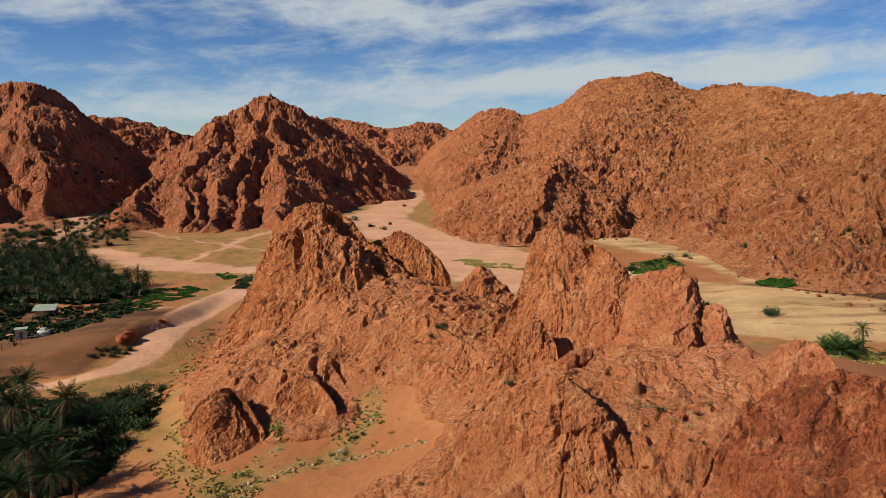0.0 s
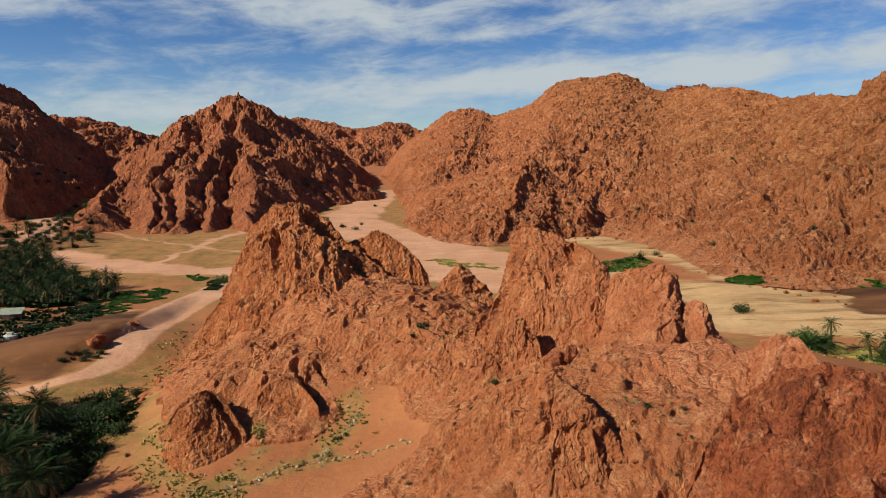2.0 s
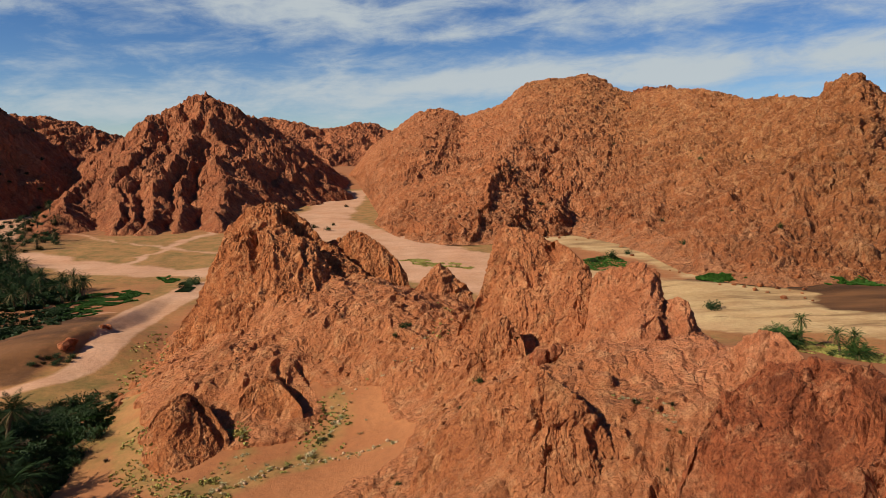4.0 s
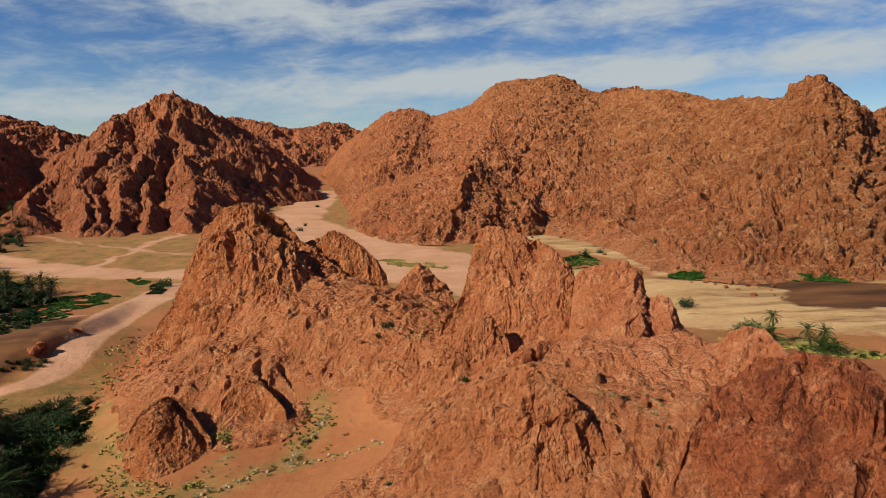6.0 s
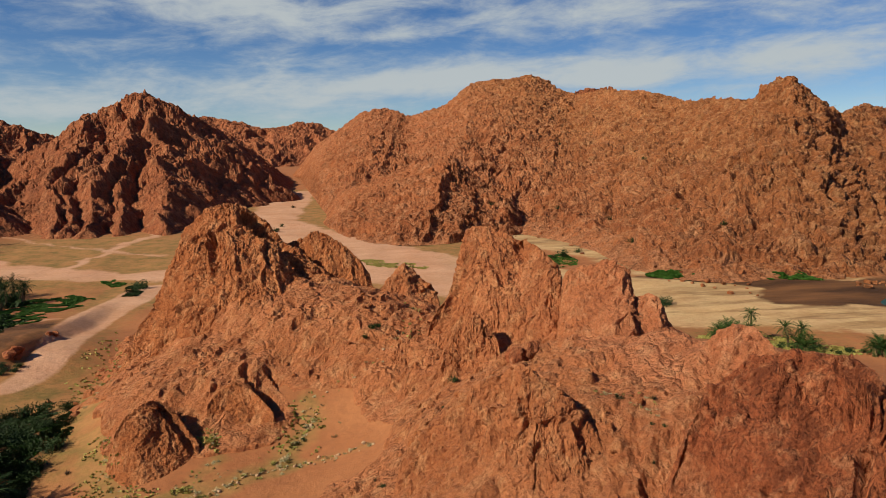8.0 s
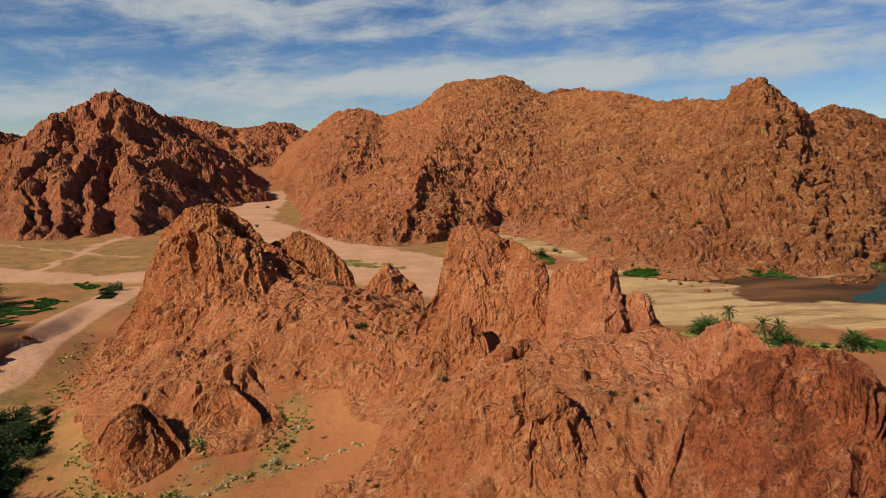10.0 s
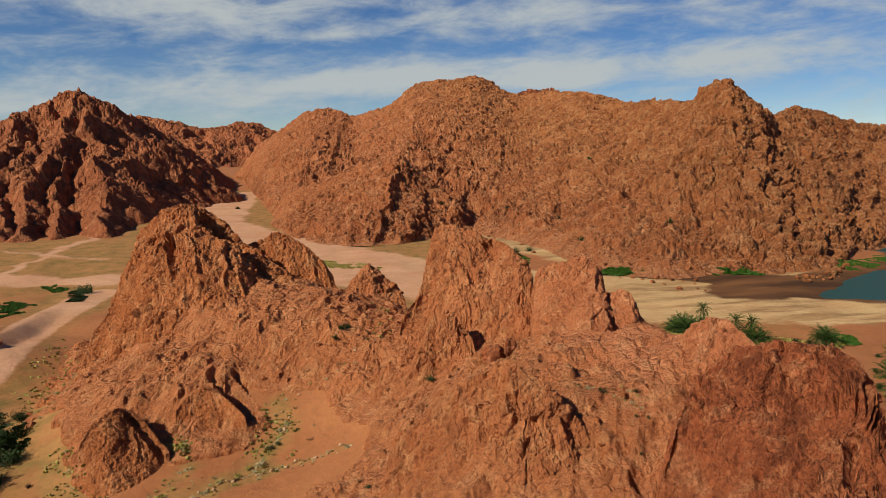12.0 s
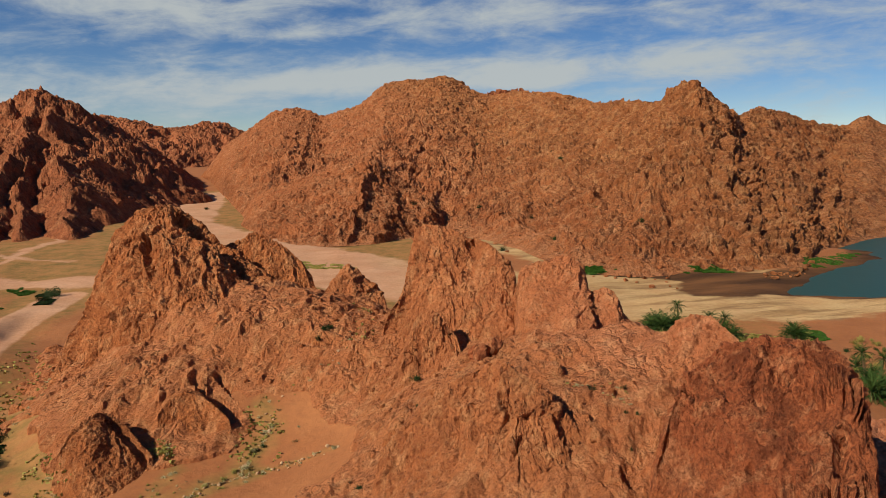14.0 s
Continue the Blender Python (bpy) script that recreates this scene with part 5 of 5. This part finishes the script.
# pale shrubs and stones along the wash
pale = bush("desert_shrub", 1.0, 75, 260, 0.14, BUSH_PALE, "small pale grey-green desert shrub in the wash", tall=0.6)
stand(pale, -6, 78, rng, 0.5)


def strung(line, count, spread, things, lo_, hi_, rng):
    """Small plants strung along a line in plan."""
    for i in range(count):
        a = rng.uniform(0, len(line) - 1.01)
        k = int(a)
        x = line[k][0] + (line[k + 1][0] - line[k][0]) * (a - k) + rng.gauss(0, spread)
        y = line[k][1] + (line[k + 1][1] - line[k][1]) * (a - k) + rng.gauss(0, spread)
        more(things[i % len(things)], x, y, rng, lo_ + (hi_ - lo_) * rng.random() ** 2)


strung(WASH, 70, 0.45, (pale, pale, scrubby), 0.22, 0.62, rng)
strung(WASH, 40, 1.3, (pale, scrubby, pale), 0.15, 0.4, rng)
strung(WASH_2, 26, 0.35, (pale, pale, scrubby), 0.2, 0.5, rng)
strung(WASH_3, 20, 0.5, (scrubby, pale, pale), 0.2, 0.55, rng)
strung(WASH_4, 30, 0.6, (pale, scrubby), 0.15, 0.4, rng)
strung(PATH_UP, 16, 0.3, (scrubby, pale), 0.12, 0.32, rng)
strung(PATH_UP_2, 14, 0.3, (pale, scrubby), 0.12, 0.3, rng)
strung(SADDLE, 30, 0.5, (pale, scrubby), 0.15, 0.4, rng)
SLOPE = [(-39.4, 99.0, 5.0), (-42.9, 115.9, 4.0), (-41.7, 134.0, 4.0), (-36.3, 122.5, 5.0), (-35.1, 101.0, 6.0), (-36.1, 94.4, 5.0)]
for x, y in scatter(SLOPE, 45, 1.0, rng):
    more((pale, scrubby)[int(10 * x) % 2], x, y, rng, rng.uniform(0.3, 0.6))


# ---- buildings of the oasis ----
def block(v, q, x0, y0, z0, x1, y1, z1):
    k = len(v)
    v += [(x0, y0, z0), (x1, y0, z0), (x1, y1, z0), (x0, y1, z0), (x0, y0, z1), (x1, y0, z1), (x1, y1, z1), (x0, y1, z1)]
    q += [(k, k + 3, k + 2, k + 1), (k + 4, k + 5, k + 6, k + 7), (k, k + 1, k + 5, k + 4), (k + 1, k + 2, k + 6, k + 5), (k + 2, k + 3, k + 7, k + 6), (k + 3, k, k + 4, k + 7)]


def weathered(name, colour, worn, rough=0.8):
    m, n, l, b = material(name)
    k = Nodes(m)
    l.new(k.mix(k.ramp(k.noise(1.5, 6, 0.7), 0.42, 0.66), colour, worn), b.inputs["Base Color"])
    b.inputs["Roughness"].default_value = rough
    return m


TIN = weathered("pale_tin", (0.27, 0.32, 0.24), (0.2, 0.2, 0.14), 0.6)
WOOD = weathered("old_wood", (0.16, 0.1, 0.06), (0.08, 0.05, 0.03))
PLASTER = weathered("pale_plaster", (0.42, 0.43, 0.37), (0.26, 0.24, 0.18))

shed = tagged(new("shed"), "open wooden shed with a pale green tin roof", "shed")
v, q = [], []
block(v, q, -3.1, -2.0, 0, 3.1, 2.0, 0.09)
roof = faces("roof", v, q, TIN, shed, "pale green corrugated tin roof")
roof.matrix_basis = pose(0, 0, 2.6, 16, 0, 0)
for i in range(9):
    v, q = [], []
    block(v, q, -0.04, -2.0, 0.09, 0.04, 2.0, 0.13)
    rib = faces("roof_rib", v, q, TIN, roof)
    rib.location = (-2.9 + i * 0.725, 0, 0.0)
for px_, py_, h_ in ((-2.8, -1.6, 2.05), (2.8, -1.6, 2.05), (-2.8, 1.6, 2.95), (2.8, 1.6, 2.95), (0, -1.6, 2.05), (0, 1.6, 2.95)):
    v, q = [], []
    block(v, q, -0.09, -0.09, -0.4, 0.09, 0.09, h_)
    faces("post", v, q, WOOD, shed).location = (px_, py_, 0)
v, q = [], []
block(v, q, -2.7, 1.45, -0.2, 2.7, 1.55, 2.7)
faces("back_wall", v, q, WOOD, shed)
SHED = [(-89.0, 156.9, 3.5), (-82.9, 137.1, 4.0), (-79.7, 139.2, 4.0)]
sx, sy, _ = SHED[0]
shed.matrix_basis = pose(sx, sy, on_ground(sx, sy), 0, 0, 12) @ Matrix.Scale(0.78, 4)

hut = tagged(new("hut"), "small pale plastered hut with a flat roof", "hut")
v, q = [], []
block(v, q, -1.1, -1.0, -0.4, 1.1, 1.0, 2.3)
faces("wall", v, q, PLASTER, hut)
v, q = [], []
block(v, q, -1.35, -1.25, 2.3, 1.35, 1.25, 2.5)
faces("roof", v, q, TIN, hut, "flat pale roof slab")
v, q = [], []
block(v, q, -0.4, -1.03, 0, 0.4, -0.99, 1.8)
faces("door", v, q, WOOD, hut, "dark wooden door")
sx, sy, _ = SHED[1]
hut.matrix_basis = pose(sx, sy, on_ground(sx, sy), 0, 0, 25) @ Matrix.Scale(0.85, 4)

tank = tagged(new("water_tank"), "round white water tank with a raised lid box", "water tank")
v, q = [], []
for i in range(20):
    a = 2 * math.pi * i / 20
    v += [(1.25 * math.cos(a), 1.25 * math.sin(a), -0.3), (1.3 * math.cos(a), 1.3 * math.sin(a), 0.95), (1.0 * math.cos(a), 1.0 * math.sin(a), 1.1)]
for i in range(20):
    j = (i + 1) % 20
    q += [(3 * i, 3 * j, 3 * j + 1, 3 * i + 1), (3 * i + 1, 3 * j + 1, 3 * j + 2, 3 * i + 2)]
q.append(tuple(3 * i + 2 for i in range(20)))
faces("basin", v, q, PLASTER, tank)
v, q = [], []
block(v, q, -0.5, -0.4, 1.05, 0.5, 0.4, 1.55)
faces("lid_box", v, q, PLASTER, tank)
sx, sy, _ = SHED[2]
tank.matrix_basis = pose(sx, sy, on_ground(sx, sy))

fence = tagged(new("fence"), "row of weathered wooden fence posts beside the track", "fence")
FENCE = [(-86.7, 126.4, 4.0), (-83.9, 128.6, 4.0), (-81.7, 130.1, 4.0), (-80.0, 131.6, 4.0)]
for i in range(8):
    a = i / 7 * (len(FENCE) - 1.001)
    k = int(a)
    x = FENCE[k][0] + (FENCE[k + 1][0] - FENCE[k][0]) * (a - k)
    y = FENCE[k][1] + (FENCE[k + 1][1] - FENCE[k][1]) * (a - k) + rng.uniform(-0.2, 0.2)
    v, q = [], []
    block(v, q, -0.07, -0.07, -0.4, 0.07, 0.07, rng.uniform(1.1, 1.5))
    faces("post", v, q, WOOD, fence).matrix_basis = pose(x, y, on_ground(x, y), rng.uniform(-5, 5), rng.uniform(-5, 5), rng.uniform(0, 90))

# ---- loose stones ----
def stones(places, mat, label, group, lo_, hi_, rng, cat="stone"):
    shapes = [stone_mesh(i + len(places)) for i in range(4)]
    for me in shapes:
        me.materials.append(mat)
    for i, (x, y) in enumerate(places):
        ob = new("stone", shapes[i % 4])
        r = lo_ + (hi_ - lo_) * rng.random() ** 2
        ob.matrix_basis = pose(x, y, on_ground(x, y, r * 0.25), rng.uniform(-20, 20), rng.uniform(-20, 20), rng.uniform(0, 360)) @ Matrix.Diagonal((r, r * rng.uniform(0.7, 1), r * rng.uniform(0.7, 1), 1))
        tagged(ob, label, cat, group)


PALE_STONE = weathered("pale_stone", (0.36, 0.2, 0.1), (0.44, 0.29, 0.17), 0.9)
WASH_STONES = [(x + rng.gauss(0, 0.4), y + rng.gauss(0, 0.4)) for line in (curve(WASH, 60), curve(WASH_2, 22), curve(SADDLE, 16)) for x, y in line]
stones(WASH_STONES, PALE_STONE, "pale rounded stone in the dry wash", "stones of the wash", 0.1, 0.32, rng)
FOOT = [(46.5, 290.3, 1.0), (63.6, 312.3, 1.0), (80.3, 319.8, 1.0), (96.6, 323.3, 1.0), (107.8, 304.1, 1.0), (85.2, 236.5, 1.0), (85.1, 262.9, 1.0), (72.3, 287.4, 1.0)]
stones(scatter(FOOT, 24, 2.5, rng), ROCK_RED, "fallen red granite boulder at the mountain foot", "boulders of the mountain foot", 0.4, 1.5, rng, "boulder")
CUT = [(-58.9, 130.4), (-59.8, 129.6), (-59.4, 131.2), (-57.9, 145.5), (-58.6, 144.4), (-58.3, 146.6)]
stones(CUT, ROCK_VARNISH, "dark eroded block of red earth in the bank", "blocks of the earth bank", 0.7, 1.5, rng, "boulder")

# undergrowth round the shed and along the track's bank
MARGIN = [(-121.2, 166.7, 4.0), (-100.9, 168.7, 4.0), (-84.5, 165.7, 4.0), (-78.0, 170.7, 4.0), (-71.1, 162.3, 4.0), (-70.2, 147.5, 4.0), (-74.1, 140.0, 4.0), (-81.1, 145.8, 4.0), (-86.5, 145.9, 4.0), (-87.1, 137.2, 4.0), (-96.2, 131.2, 4.0)]
for x, y in scatter(MARGIN, 58, 2.0, rng):
    if not (-6 < x - SHED[0][0] < 6 and -9 < y - SHED[0][1] < 3):
        more(thicket, x, y, rng, rng.uniform(0.8, 1.9))
for x, y in scatter(YARD, 10, 2.0, rng):
    more(thicket, x, y, rng, rng.uniform(0.7, 1.5))
BANK = [(-63.5, 123.0), (-58.0, 123.0), (-57.0, 127.5), (-61.5, 127.0)]
for x, y in scatter(BANK, 9, 1.4, rng):
    more(thicket, x, y, rng, rng.uniform(0.6, 1.2))
FLAT_SCRUB = [(66.0, 128.0), (76.0, 136.0), (84.0, 128.0), (95.0, 117.0), (104.0, 120.0), (100.0, 112.0), (84.0, 115.0), (70.0, 120.0)]
for i, (x, y) in enumerate(scatter(FLAT_SCRUB, 40, 1.8, rng)):
    more((thicket, scrubby)[i % 2], x, y, rng, rng.uniform(0.5, 1.5))
FLAT_EDGE = [(92.0, 100.0), (104.0, 112.0), (112.0, 112.0), (100.0, 92.0), (92.0, 80.0), (80.0, 76.0), (76.0, 84.0)]
for i, (x, y) in enumerate(scatter(FLAT_EDGE, 34, 2.0, rng)):
    more((scrubby, thicket)[i % 2], x, y, rng, rng.uniform(0.6, 1.6))
# dark bushes on the slopes
HIGH = [(147.9, 456.6, 22.5), (155.6, 346.7, 11.4), (160.4, 366.4, 20.5), (144.4, 457.8, 21.0), (124.0, 217.1, 7.0), (70.5, 322.4, 9.5), (102.1, 239.1, 6.3), (99.3, 314.7, -4.1)]
for x, y, z in HIGH:
    more(round_, x, y, rng, rng.uniform(1.2, 2.0))
SMALL = [(16.4, 57.7, 17.1), (20.2, 54.4, 17.4), (18.7, 51.7, 17.6), (19.6, 51.4, 17.6), (17.5, 55.3, 17.4), (-25.5, 84.2, 10.1), (-23.6, 102.3, 10.7), (-10.0, 78.0, 7.5), (-9.4, 78.4, 7.0), (-2.6, 61.6, 10.0), (-2.1, 60.3, 10.0), (17.6, 48.9, 15.0), (3.6, 61.9, 15.1), (-8.8, 61.4, 8.0)]
for x, y, z in SMALL:
    more(round_, x, y, rng, rng.uniform(0.25, 0.55))

RUBBLE = [(-30.5, 102.7, 8.0), (-35.9, 96.1, 6.0), (-21.1, 83.8, 7.0), (-6.1, 87.1, 9.0), (1.1, 85.9, 13.0), (3.7, 69.8, 12.0), (0.7, 61.6, 11.0), (14.7, 48.2, 15.0), (20.0, 54.5, 17.0), (17.1, 62.2, 16.0), (5.4, 89.0, 15.0), (-0.4, 105.5, 14.0), (-16.4, 89.5, 12.0)]
stones(scatter(RUBBLE, 110, 0.9, rng), ROCK_NEAR, "loose red granite stone on the rocky slope", "stones of the rocky slope", 0.1, 0.45, rng)
BLOCKS = [(-1.9, 92.0, 10.5), (9.8, 112.6, 15.9), (10.8, 111.5, 15.4), (8.6, 111.7, 15.2), (-47.6, 111.4, 4.0), (-41.1, 103.6, 5.0), (0.7, 62.0, 13.2), (1.4, 62.0, 13.5)]
stones([p[:2] for p in BLOCKS], ROCK_NEAR, "single dark red granite block", "blocks of the rocky slope", 0.6, 1.1, rng, "boulder")
KNOBS = [(13.5, 71.7, 21.4), (14.6, 71.0, 21.2), (12.9, 72.9, 19.9)]
for i, (x, y, z) in enumerate(KNOBS):
    ob = new("boulder", stone_mesh(40 + i))
    ob.data.materials.append(ROCK_VARNISH)
    r = (1.2, 0.95, 0.8)[i]
    ob.matrix_basis = pose(x, y, drop(x, y) + r * 0.5, 8, -6, 40 * i) @ Matrix.Diagonal((r, r * 0.9, r * 1.9, 1))
    tagged(ob, "upright dark granite boulder standing on the slope", "boulder", "boulders of the ridge")
CAPE = [(135.7, 176.0, 0.5), (142.3, 172.0, 0.5), (156.6, 177.4, 0.5), (174.0, 192.3, 0.5), (153.5, 180.0, 2.0), (138.0, 176.5, 2.0)]
stones(scatter(CAPE, 26, 1.2, rng), ROCK_RED, "fallen brown granite boulder at the lake shore", "boulders of the lake shore", 0.4, 1.9, rng, "boulder")
SCREE = [(80.0, 219.5, 2.0), (86.4, 209.2, 2.0), (107.3, 201.1, 2.0), (122.3, 194.6, 2.0), (103.4, 165.5, 15.0), (91.7, 186.7, 12.0), (89.0, 216.2, 6.0)]
stones(scatter(SCREE, 30, 3.0, rng), ROCK_RED, "fallen brown granite boulder on the mountain slope", "boulders of the mountain slope", 0.4, 1.6, rng, "boulder")
